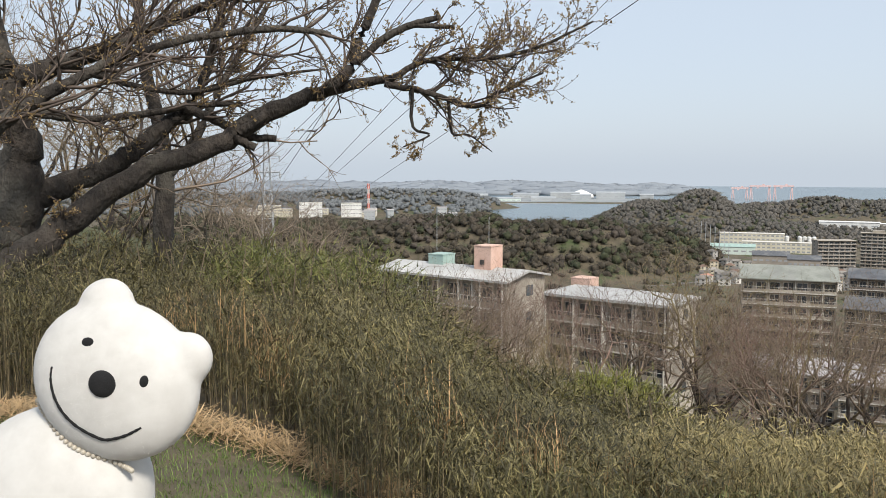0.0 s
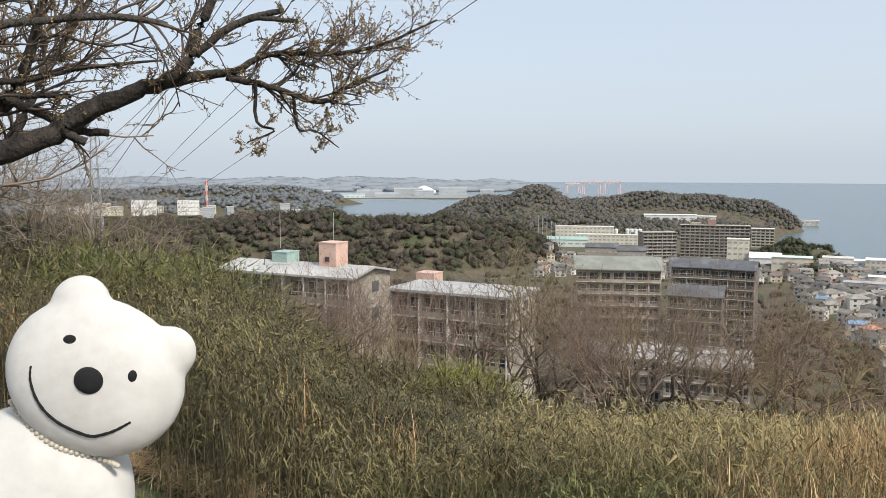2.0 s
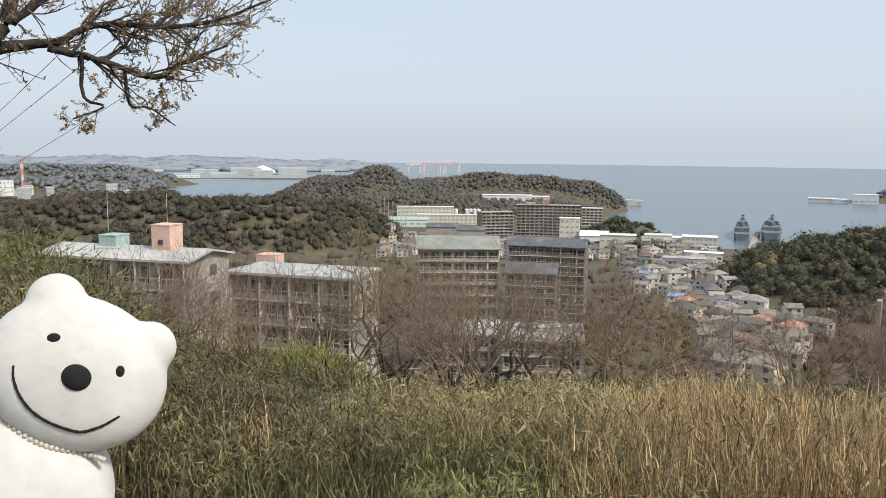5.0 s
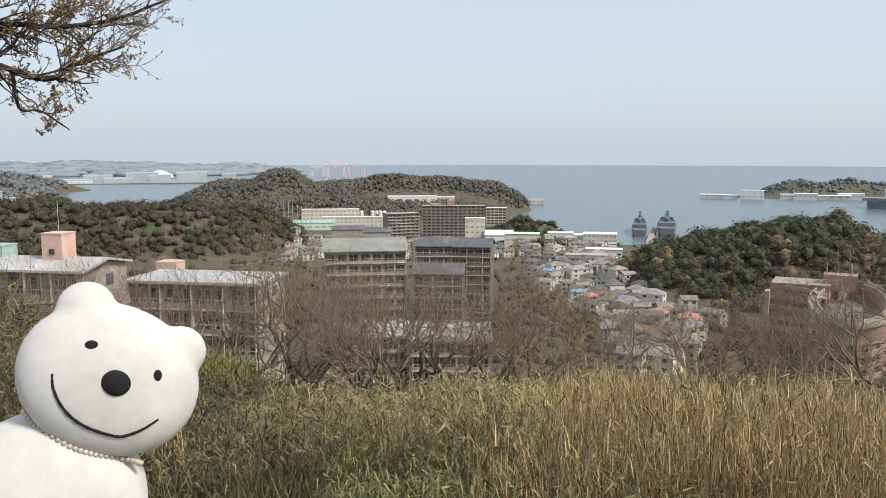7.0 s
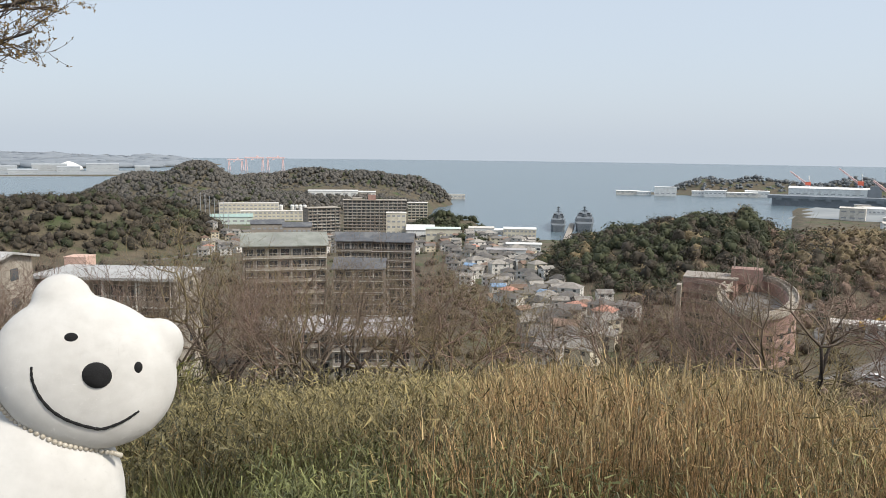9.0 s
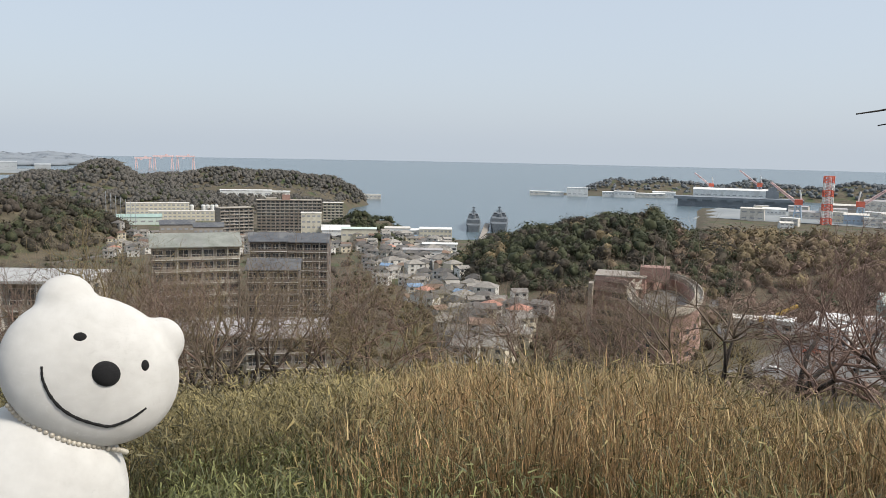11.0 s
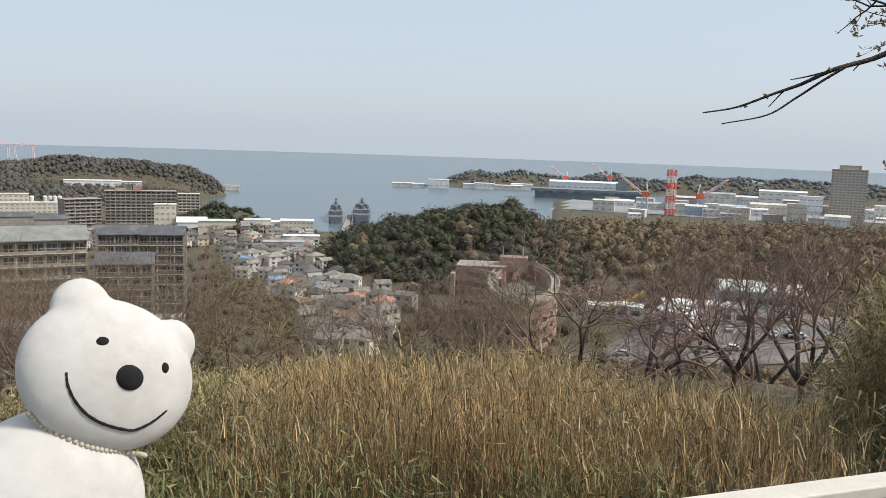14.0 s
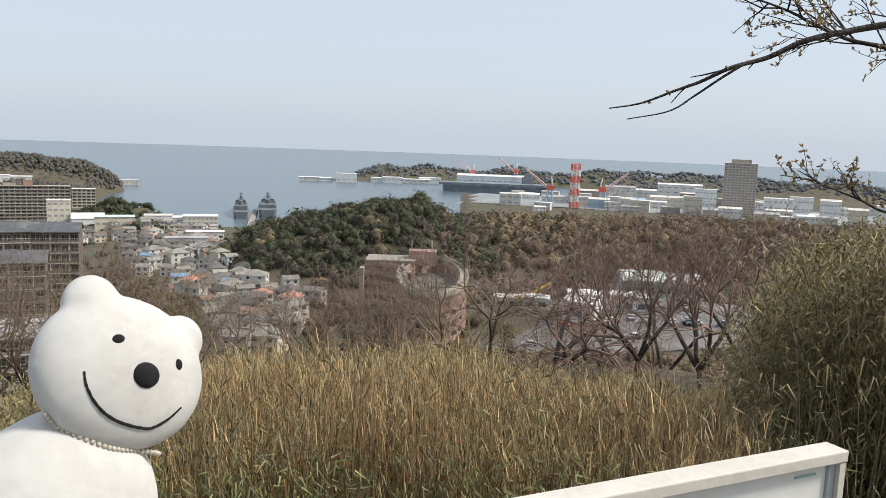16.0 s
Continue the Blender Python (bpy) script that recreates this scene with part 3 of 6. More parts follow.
def roof_box(top, x0, x1, y0, y1, z0, z1, mat, label, name="stair_tower"):
    b = part(name, Shape().box(x0, x1, y0, y1, z0, z1).box(x0 - 0.05, x1 + 0.05, y0 - 0.05, y1 + 0.05, z1, z1 + 0.1).mesh(name, mat), top, label)
    return b


p, q = place_two(4.4, 6.82, -4.5, 7.69, 69.2)
top, length, h = flats(p, q, 6, 7.5, M_CONCRETE, M_ROOF_PALE, 8, "weathered concrete apartment block with a pale low-pitched roof", pitch=0.9, rail=M_CONCRETE_TAN, posts=6)
roof_box(top, 4.6, 6.6, 3.0, 5.2, h + 0.2, h + 1.8, M_TEAL, "pale teal lift housing with a flat cap")
tw = roof_box(top, 11.1, 13.2, 2.6, 4.8, h + 0.2, h + 3.1, M_PINK, "salmon pink stair tower")
part("window", box("window", M_DARK, 11.9, 12.4, 2.5, 2.62, h + 1.2, h + 1.7), tw)
for x in (5.0, 12.0):
    part("aerial", Shape().tube([(x, 4, h + 2.2), (x, 4, h + 6.2)], 0.03, 4).mesh("aerial", M_METAL), top)
p, q = place_two(-7.2, 8.5, -15.7, 9.15, 65.7)
top, length, h = flats(p, q, 7, 8, M_CONCRETE, M_ROOF_PALE, 8, "weathered concrete apartment block with a flat white roof", rail=M_CONCRETE_TAN, posts=4)
roof_box(top, -1.2, 1.4, 8.6, 11.0, h - 4, h + 1.0, M_PINK, "faded pink stair tower")
p, q = place_two(-20.3, 6.95, -26.05, 6.91, 56.6)
flats(p, q, 6, 11, M_CONCRETE, M_ROOF_GREEN, 7, "concrete apartment block with a grey-green gabled roof", pitch=2.7, rail=M_CONCRETE)
p, q = place_two(-26.7, 6.62, -29.2, 6.62, 52.8)
flats(p, q, 8, 11, M_BROWN, M_ROOF_DARK, 5, "brown apartment block with a dark slate roof", pitch=2.1)
p, q = place_two(-29.2, 6.66, -32.0, 6.7, 52.0)
flats(p, q, 8, 11, M_BROWN, M_ROOF_DARK, 5, "brown apartment block with a dark slate roof", pitch=2.2)
p, q = place_two(-26.5, 8.55, -30.0, 8.6, 51.2)
flats(p, q, 7, 10, M_BROWN, M_ROOF_DARK, 5, "brown apartment block with a dark gabled roof", pitch=2.1)
p, q = place_two(-21.0, 12.9, -26.2, 12.9, 46.2)
flats(p, q, 6, 10, M_CONCRETE, M_ROOF_GREY, 7, "lower concrete apartment block with a grey sheet roof", pitch=2.0, rail=M_CONCRETE_TAN)
p, q = place_two(-26.4, 13.2, -32.0, 13.2, 46.0)
flats(p, q, 6, 10, M_CONCRETE, M_ROOF_GREY, 7, "lower concrete apartment block with a grey sheet roof", pitch=2.4, rail=M_CONCRETE_TAN)
p, q = at(-27.2, 735, 31.5), at(-31.6, 735, 31.5)
top, length, h = flats(p, q, 10, 12, M_CONCRETE_TAN, M_CONCRETE, 14, "long ten-storey brown apartment slab near the shore")
roof_box(top, 22, 29, 3, 9, h, h + 4.5, M_BRICKRED, "reddish lift housing")
roof_box(top, 8, 17, 3, 9, h, h + 2.0, M_CONCRETE, "concrete tank room")
p, q = at(-24.8, 690, 27.5), at(-27.0, 700, 27.5)
flats(p, q, 8, 14, M_CONCRETE_TAN, M_CONCRETE, 7, "seven-storey brown apartment block near the shore")
p, q = at(-31.7, 800, 25), at(-33.1, 800, 25)
flats(p, q, 6, 12, M_CREAM, M_SLAB, 5, "cream apartment block near the shore")
p, q = at(-75.05, 1000, 66), at(-77.1, 1000, 66)
top, length, h = flats(p, q, 21, 30, M_TOWER, M_SLAB, 9, "tall tan-brown residential tower by the port", storey=2.95)
roof_box(top, 7, length - 7, 5, 22, h, h + 4.5, M_CONCRETE, "concrete plant room")


# ---- the plush bear, with an unseen post added to hold it up ----
def plush_bear():
    """A sitting white plush bear with felt nose, eyes and stitched smile; its tilted round-faced head is flattened in
    depth to fit the camera's view.
    """
    u = 0.30 / 1445 * 0.90
    ray = Vector((0.10634, 0.96040, -0.25752))
    pivot = Vector((0.03190, 0.28812, 79.92274))
    fwd = -ray
    right = Vector((math.cos(radians(-28.65)), math.sin(radians(-28.65)), 0))
    right = (right - fwd * right.dot(fwd)).normalized()
    up = fwd.cross(right)
    B = np.array([right, up, fwd])
    g = np.random.default_rng(3)
    a = radians(-24)
    T = np.array([[math.cos(a), -math.sin(a), 0], [math.sin(a), math.cos(a), 0], [0, 0, 1]])
    flat = np.identity(3)
    hc, hr = np.array((-10.0, 8.0, -34.0)), np.array((162.0, 136.0, 70.0))
    bc, br = np.array((-95.0, -228.0, -92.0)), np.array((166.0, 186.0, 108.0))
    head = [(hc, hr, T), (np.array((-58.0, 134.0, -38.0)), np.array((52.0, 52.0, 32.0)), T), (np.array((110.0, 59.0, -38.0)), np.array((49.0, 49.0, 32.0)), T)]
    body = [(bc, br, flat), (np.array((-190.0, -230.0, -105.0)), np.array((110.0, 142.0, 88.0)), flat)]

    def dist(P, lumps, k):
        """Soft union of ellipsoids: below nought inside."""
        d = None
        for c, r, m in lumps:
            q = (P - c) @ m
            k0, k1 = np.linalg.norm(q / r, axis=-1), np.linalg.norm(q / (r * r), axis=-1) + 1e-9
            e = k0 * (k0 - 1) / k1
            if d is None:
                d = e
            else:
                h = np.clip(0.5 + 0.5 * (d - e) / k, 0, 1)
                d = d + (e - d) * h - k * h * (1 - h)
        return d

    def skin(centre, dirs, lumps, k):
        """How far the soft union reaches from its centre along each direction."""
        t = np.linspace(300, 20, 220)
        D = np.stack([dist(centre + dirs * q, lumps, k) for q in t], 1)
        i = np.clip(np.argmax(D < 0, axis=1), 1, len(t) - 1)
        n = np.arange(len(dirs))
        d0, d1 = D[n, i - 1], D[n, i]
        return t[i - 1] + (t[i] - t[i - 1]) * d0 / (d0 - d1 + 1e-9)

    s = Shape()
    fib_v = []
    for centre, lumps, k, nf in ((hc, head, 9.0, 16000), (np.array((-120.0, -232.0, -95.0)), body, 40.0, 12000)):
        ball = Shape().ball((0, 0, 0), 1.0, None, 120, 84)
        d = ball.v[0]
        P = centre + d * skin(centre, d, lumps, k)[:, None]
        P += d * (0.3 * np.sin(P[:, :1] * 0.11 + 2 * np.sin(P[:, 1:2] * 0.07)) * np.sin(P[:, 1:2] * 0.13 + P[:, 2:] * 0.1))
        s.add(P, ball.q[0])
        # fuzz: short fibres all over
        d = g.normal(size=(nf, 3))
        d /= np.linalg.norm(d, axis=1)[:, None]
        P = centre + d * skin(centre, d, lumps, k)[:, None]
        side = np.cross(d, g.normal(size=(nf, 3)))
        side /= np.linalg.norm(side, axis=1)[:, None]
        tip = P + d * g.uniform(0.6, 2.6, (nf, 1)) + g.normal(size=(nf, 3)) * 0.8
        fib_v.append(np.stack([P - d + side * 0.22, P - d - side * 0.22, tip], 1).reshape(-1, 3))
    soft = [len(np.concatenate(s.q))]

    def surf(x, y, out=0.0):
        d = np.array([x, y]) - hc[:2]
        e = d @ T[:2, :2] / hr[:2]
        return np.array([x, y, hc[2] + hr[2] * math.sqrt(max(0.02, 1 - e @ e)) + out])

    s.ball(surf(1, 0, -2), (25.5, 22.5, 13), T, 28, 16)
    s.ball(surf(-43.2, 66.2, -1), (11.5, 8.5, 5), None, 18, 12)
    s.ball(surf(70, 13.2, -1), (8, 10.5, 5), None, 18, 12)
    line = spline([(-103, 16, 0), (-102, 2, 0), (-99, -11, 0), (-89, -33, 0), (-72, -55, 0), (-50, -72, 0), (-27, -83, 0), (-3, -91, 0), (15, -94, 0), (34, -89, 0), (52, -81, 0), (66, -72, 0), (76, -65, 0)], 5)
    n = len(line)
    s.tube([surf(x, y, 0.2) for x, y, _ in line], 1.4 + 1.5 * np.sin(np.linspace(0.15, np.pi * 0.93, n)) ** 0.7 + 0.35 * np.sin(np.arange(n) * 1.7), 8)
    V = np.concatenate(s.v)
    q, t = np.concatenate(s.q), np.concatenate(s.t)
    n0 = len(V)
    fv = np.concatenate(fib_v)
    ft = np.arange(len(fv)).reshape(-1, 3) + n0
    V = np.concatenate([V, fv])
    V = (V * u) @ B + np.array(pivot)
    idx = np.concatenate([np.where(np.arange(len(q)) < soft[0], 0, 1), np.ones(len(t)), np.zeros(len(ft))])
    me = mesh("plush_bear", V, [q, np.concatenate([t, ft])], [M_PLUSH, M_BLACK], True, idx)
    tagged(new("plush_bear", me), "white plush polar bear with a black felt nose and stitched smile", "toy")
    # necklace of small beads round the neck
    top = tagged(new("necklace"), "string of small pearl-coloured beads round the bear's neck", "necklace")
    hub = ((np.array((-60, -100, -70.0)) * u) @ B) + np.array(pivot)
    top.location = hub
    bead = Shape().ball((0, 0, 0), 5.0 * u, None, 10, 7).mesh("bead", M_BEAD, True)
    front = spline([(-148, -50, 0), (-129, -72, 0), (-100, -92, 0), (-63, -113, 0), (-30, -125, 0), (4, -132, 0), (38, -140, 0), (52, -145, 0)], 12)
    steps = np.linspace(0, len(front) - 1, 28)
    for k, i in enumerate(steps):
        x, y = (np.interp(i, np.arange(len(front)), front[:, c]) for c in (0, 1))
        e = (np.array((x, y)) - bc[:2]) / br[:2]
        zb = bc[2] + br[2] * math.sqrt(max(0.0, 1 - e @ e))
        part("bead", bead, top, m=Matrix.Translation((np.array((x, y, max(zb, surf(x, y)[2] - 6) + 1)) * u) @ B + np.array(pivot) - hub))
    for k in range(12):
        w = k / 11
        x, y = -140 + 180 * w, -62 - 80 * w
        part("bead", bead, top, m=Matrix.Translation((np.array((x, y, -95 - 70 * math.sin(math.pi * w))) * u) @ B + np.array(pivot) - hub))
    # Support added out of view, in place of the hand holding the bear.
    base = ((np.array((-110, -405, -90.0)) * u) @ B) + np.array(pivot)
    gz = float(ground(base[0], base[1]))
    post = Shape().tube([(0, 0, gz - 0.3), (0, 0, base[2] - 0.01), (0, 0, base[2] + 0.012)], [0.022, 0.021, 0.017], 14).mesh("post", M_POST, True)
    po = new("wooden_post", post)
    po.location = (base[0], base[1], 0)
    tagged(po, "added unseen timber post holding up the plush bear", "post")


plush_bear()


# ---- the old cherry tree beside the lookout ----
def sprout(g, start, way, length, radius, twigs, buds, level, wild=0.35, budded=True, droop=0.0, sides=4, lean_build=False):
    """A crooked shoot with side shoots of its own; fills the lists twigs and buds."""
    n = (1, 2, 3, 4)[level] if lean_build else (3, 4, 5, 5)[level]
    pts, d = [np.array(start)], np.array(way) / np.linalg.norm(way)
    for k in range(n):
        d = d + g.normal(size=3) * wild * 0.5 + np.array((0, 0, 0.06 - droop))
        d /= np.linalg.norm(d)
        pts.append(pts[-1] + d * length / n)
    pts = np.array(pts)
    twigs.append((pts, np.linspace(radius, radius * 0.35, n + 1), sides if level else 3))
    if level:
        for k in range(g.integers(3, 6)):
            s = g.uniform(0.2, 0.98)
            i = min(n - 1, int(s * n))
            p = pts[i] + (pts[i + 1] - pts[i]) * (s * n - i)
            t = pts[i + 1] - pts[i]
            t = t / np.linalg.norm(t)
            side = np.cross(t, g.normal(size=3))
            side /= np.linalg.norm(side)
            sprout(g, p, t * 0.75 + side * g.uniform(0.5, 1.0), length * g.uniform(0.35, 0.6), radius * 0.55, twigs, buds, level - 1, wild, budded, droop, 3, lean_build)
    if budded and level < 2:
        for k in range(g.integers(2, 5)):
            s = g.uniform(0.35, 1)
            i = min(n - 1, int(s * n))
            buds.append(pts[i] + (pts[i + 1] - pts[i]) * (s * n - i))
        buds.append(pts[-1])


def tubes(name, mat, twigs):
    s = Shape()
    for pts, rad, sides in twigs:
        s.tube(pts, rad, sides)
    return s.mesh(name, mat, True)


def flecks(name, mat, pts, size, g, per=3):
    """Small pointed leaves or buds at the places given."""
    P = np.repeat(np.asarray(pts), per, axis=0)
    n = len(P)
    d = g.normal(size=(n, 3)) + np.array((0, 0, 0.5))
    d /= np.linalg.norm(d, axis=1)[:, None]
    e = np.cross(d, g.normal(size=(n, 3)))
    e /= np.linalg.norm(e, axis=1)[:, None]
    L = size * g.uniform(0.5, 1.4, (n, 1))
    V = np.stack([P, P + d * L * 0.5 + e * L * 0.25, P + d * L, P + d * L * 0.5 - e * L * 0.25], 1).reshape(-1, 3)
    F = np.arange(4 * n).reshape(-1, 4)
    return mesh(name, V, F, mat)


def big_tree():
    g = np.random.default_rng(11)
    top = tagged(new("cherry_tree"), "old dark-barked cherry tree with spreading limbs and first buds", "tree")
    top.location = (-4.75, 8.3, 76.5)
    off = np.array((-4.75, 8.3, 76.5))
    twigs, buds = [], []

    def limb(name, pts, dens, size, towards=None):
        P = spline(pts)
        P[:, :3] += g.normal(size=(len(P), 3)) * (P[:, 3:4] * 0.12)
        s = Shape().tube(P[:, :3] - off, P[:, 3] * (1 + 0.03 * g.normal(size=len(P))), 10 if P[0, 3] > 0.06 else 7)
        part(name, s.mesh(name, M_BARK, True), top)
        if towards is not None:
            for k in range(dens):
                i = int(g.uniform(0.12, 0.999) * (len(P) - 1))
                t = P[i + 1, :3] - P[i, :3]
                t /= np.linalg.norm(t)
                side = np.cross(t, g.normal(size=3))
                side /= np.linalg.norm(side)
                sprout(g, P[i, :3] - off, t * 0.6 + side * g.uniform(0.4, 0.9) + np.array(towards), size * g.uniform(0.5, 1.2), min(P[i, 3] * 0.5, 0.02), twigs, buds, 2, 0.4)

    right, upward = (0.35, 0, 0.15), (0.1, 0, 0.5)
    limb("trunk", [(-4.75, 8.3, 76.2, 0.34), (-4.72, 8.31, 77.3, 0.28), (-4.51, 8.43, 78.14, 0.27), (-4.39, 8.5, 78.85, 0.258), (-4.32, 8.53, 79.5, 0.244), (-4.25, 8.57, 80.2, 0.2), (-4.34, 8.53, 80.84, 0.16), (-4.43, 8.48, 81.4, 0.12), (-4.49, 8.44, 82.6, 0.07)], 8, 1.3, upward)
    limb("limb", [(-4.72, 7.98, 78.2, 0.19), (-4.38, 8.16, 78.89, 0.171), (-4.1, 8.31, 79.15, 0.158), (-3.66, 8.52, 79.53, 0.138), (-3.02, 8.77, 80.03, 0.118), (-2.41, 8.96, 80.24, 0.112), (-1.81, 9.11, 80.62, 0.105), (-1.33, 9.19, 80.84, 0.085), (-0.83, 9.26, 80.97, 0.059), (-0.39, 9.29, 81.04, 0.039)], 5, 0.6, right)
    limb("limb", [(-4.29, 8.55, 79.67, 0.163), (-3.76, 8.8, 79.92, 0.122), (-3.31, 8.98, 80.15, 0.108), (-2.94, 9.11, 80.49, 0.088), (-2.68, 9.2, 80.69, 0.075), (-2.47, 9.26, 81.16, 0.054), (-2.33, 9.29, 81.72, 0.041), (-2.14, 9.34, 82.28, 0.027)], 17, 1.3, right)
    limb("limb", [(-4.31, 8.54, 80.92, 0.122), (-3.97, 8.7, 81.08, 0.102), (-3.62, 8.86, 81.23, 0.088), (-3.13, 9.05, 81.49, 0.068), (-2.68, 9.2, 81.73, 0.054), (-2.15, 9.34, 81.97, 0.041)], 22, 1.4, right)
    limb("limb", [(-4.3, 7.4, 80.0, 0.08), (-3.99, 7.58, 80.37, 0.073), (-3.74, 7.71, 80.6, 0.067), (-3.33, 7.9, 80.88, 0.055), (-2.85, 8.09, 81.15, 0.042), (-2.09, 8.32, 81.36, 0.036), (-1.43, 8.47, 81.44, 0.034), (-1.01, 8.53, 81.39, 0.03)], 20, 1.1, right)
    limb("limb", [(-1.13, 9.12, 80.9, 0.071), (-0.88, 9.15, 81.14, 0.058), (-0.75, 9.16, 81.51, 0.052), (-0.56, 9.18, 81.94, 0.045), (-0.44, 9.19, 82.5, 0.032)], 4, 0.8, upward)
    limb("limb", [(-0.82, 9.16, 81.18, 0.045), (-0.5, 9.18, 81.46, 0.045), (-0.19, 9.2, 81.61, 0.039), (0.12, 9.2, 81.7, 0.032)], 1, 0.5, right)
    limb("limb", [(-0.5, 9.18, 81.46, 0.032), (-0.22, 9.2, 81.6, 0.032), (0.26, 9.2, 81.58, 0.026)], 1, 0.4, right)
    limb("limb", [(-2.65, 9.0, 80.69, 0.053), (-2.37, 9.08, 80.57, 0.053), (-2.08, 9.15, 80.4, 0.046), (-1.72, 9.23, 80.36, 0.04)], 2, 0.5, right)
    limb("limb", [(-1.79, 9.01, 80.61, 0.052), (-2.09, 8.94, 80.38, 0.05), (-1.91, 8.98, 80.26, 0.045)], 0, 0.3, right)
    limb("limb", [(-4.14, 8.51, 80.61, 0.047), (-3.7, 8.72, 80.55, 0.04), (-3.18, 8.92, 80.6, 0.04), (-2.62, 9.11, 80.72, 0.034), (-2.09, 9.25, 80.75, 0.027)], 6, 0.8, right)
    limb("limb", [(-3.59, 8.76, 81.02, 0.036), (-2.73, 9.08, 80.86, 0.03), (-1.91, 9.29, 81.05, 0.022), (-1.2, 9.43, 81.16, 0.012)], 7, 0.8, right)
    limb("limb", [(-0.44, 9.09, 81.0, 0.039), (-0.07, 9.1, 81.2, 0.032), (0.3, 9.1, 81.23, 0.026), (0.67, 9.08, 81.23, 0.026), (1.16, 9.04, 81.34, 0.019), (1.75, 8.95, 81.6, 0.011)], 26, 0.62, (0.5, 0, 0.12))
    limb("limb", [(-0.5, 9.08, 80.95, 0.039), (-0.07, 9.1, 80.88, 0.032), (0.49, 9.09, 80.71, 0.026), (0.8, 9.07, 80.89, 0.019), (1.23, 9.03, 81.07, 0.011)], 22, 0.6, (0.45, 0, 0.12))
    limb("limb", [(-0.2, 9.09, 80.9, 0.022), (-0.19, 9.1, 80.49, 0.017), (-0.01, 9.1, 80.4, 0.012), (-0.3, 9.09, 80.27, 0.008)], 4, 0.3, (0, 0, 0))
    limb("limb", [(0.2, 9.1, 80.8, 0.022), (0.24, 9.1, 80.43, 0.015), (0.43, 9.09, 80.4, 0.010), (0.68, 9.08, 80.22, 0.006)], 4, 0.3, (0.2, 0, 0))
    tw = part("twig_crown", tubes("twigs", M_CHERRY_TWIG, twigs), top)
    tw["kind"] = "stuff"
    bd = part("bud_cover", flecks("buds", M_BUD, buds, 0.03, g, 2), top, "small opening green-brown buds")
    bd["kind"] = "stuff"


big_tree()


def second_tree():
    g = np.random.default_rng(23)
    off = np.array((-4.3, 12.75, 75.5))
    top = tagged(new("bare_tree"), "bare grey tree standing behind the cherry", "tree")
    top.location = off
    twigs, buds = [], []
    for pts in ([(-4.3, 12.75, 75.2, 0.2), (-4.25, 12.79, 78.9, 0.162), (-4.2, 12.81, 79.8, 0.143), (-4.25, 12.79, 80.7, 0.114), (-4.44, 12.72, 81.7, 0.086), (-4.5, 12.7, 83.2, 0.05)],
                [(-4.19, 12.81, 79.9, 0.095), (-3.77, 12.94, 80.48, 0.076), (-3.34, 13.06, 81.37, 0.057), (-2.64, 13.22, 82.6, 0.038)]):
        P = spline(pts)
        part("trunk", Shape().tube(P[:, :3] - off, P[:, 3], 9).mesh("trunk", M_BARK, True), top)
        for k in range(16):
            i = int(g.uniform(0.3, 0.99) * (len(P) - 1))
            d = g.normal(size=3) * 0.5 + np.array((0.2, 0, 0.6))
            sprout(g, P[i, :3] - off, d, g.uniform(1.2, 2.4), 0.025, twigs, buds, 2, 0.3, False)
    part("twig_crown", tubes("twigs", M_TWIG, twigs), top)["kind"] = "stuff"


second_tree()


# ---- bare trees on the slope ----
def bare_tree_kit(seed, mat, bark, h, spread, levels=6, stout=0.0135):
    """A leafless tree that forks again and again into fine twigs, base at the origin."""
    g = np.random.default_rng(seed)
    top = new("bare_tree")
    twigs, stems = [], []

    def grow(p, d, length, radius, level):
        n = 3 if level < 3 else 2 if level < 6 else 1
        pts = [p]
        for k in range(n):
            d = d + g.normal(size=3) * (0.14 if level < 3 else 0.24) + np.array((0, 0, 0.04))
            d = d / np.linalg.norm(d)
            pts.append(pts[-1] + d * length / n)
        (stems if level < 2 else twigs).append((np.array(pts), np.linspace(radius, radius * 0.68, n + 1), 6 if level < 2 else 4 if level == 2 else 3))
        if level == levels:
            return
        turn = g.uniform(0, 6.28)
        kids = g.integers(2, 4) if level else 4
        for k in range(kids + (1 if 1 < level < 5 else 0)):
            b = turn + 6.28 * k / kids + g.normal() * 0.4
            side = np.cross(d, np.array((math.cos(b), math.sin(b), 0.3)))
            side /= np.linalg.norm(side)
            w = d + side * g.uniform(0.4, 1.05) * spread * (1.0 if level else 1.15)
            start = pts[-1] if k < kids else pts[1]
            grow(start, w / np.linalg.norm(w), length * g.uniform(0.62, 0.9) if level else h * g.uniform(0.2, 0.28), radius * (0.62, 0.58, 0.55, 0.5, 0.5, 0.5, 0.5)[level], level + 1)

    grow(np.array((0, 0, -0.4)), np.array((0.05, 0.02, 1.0)), 0.16 * h, stout * h, 0)
    for t in stems:
        part("trunk" if t is stems[0] else "limb", tubes("limb", bark, [t]), top)
    zs = np.sort(np.concatenate([p[:, 2] for p, _, _ in twigs]))
    top["reach"] = float(zs[int(len(zs) * 0.97)])
    part("twig_crown", tubes("twigs", mat, twigs), top)["kind"] = "stuff"
    return top


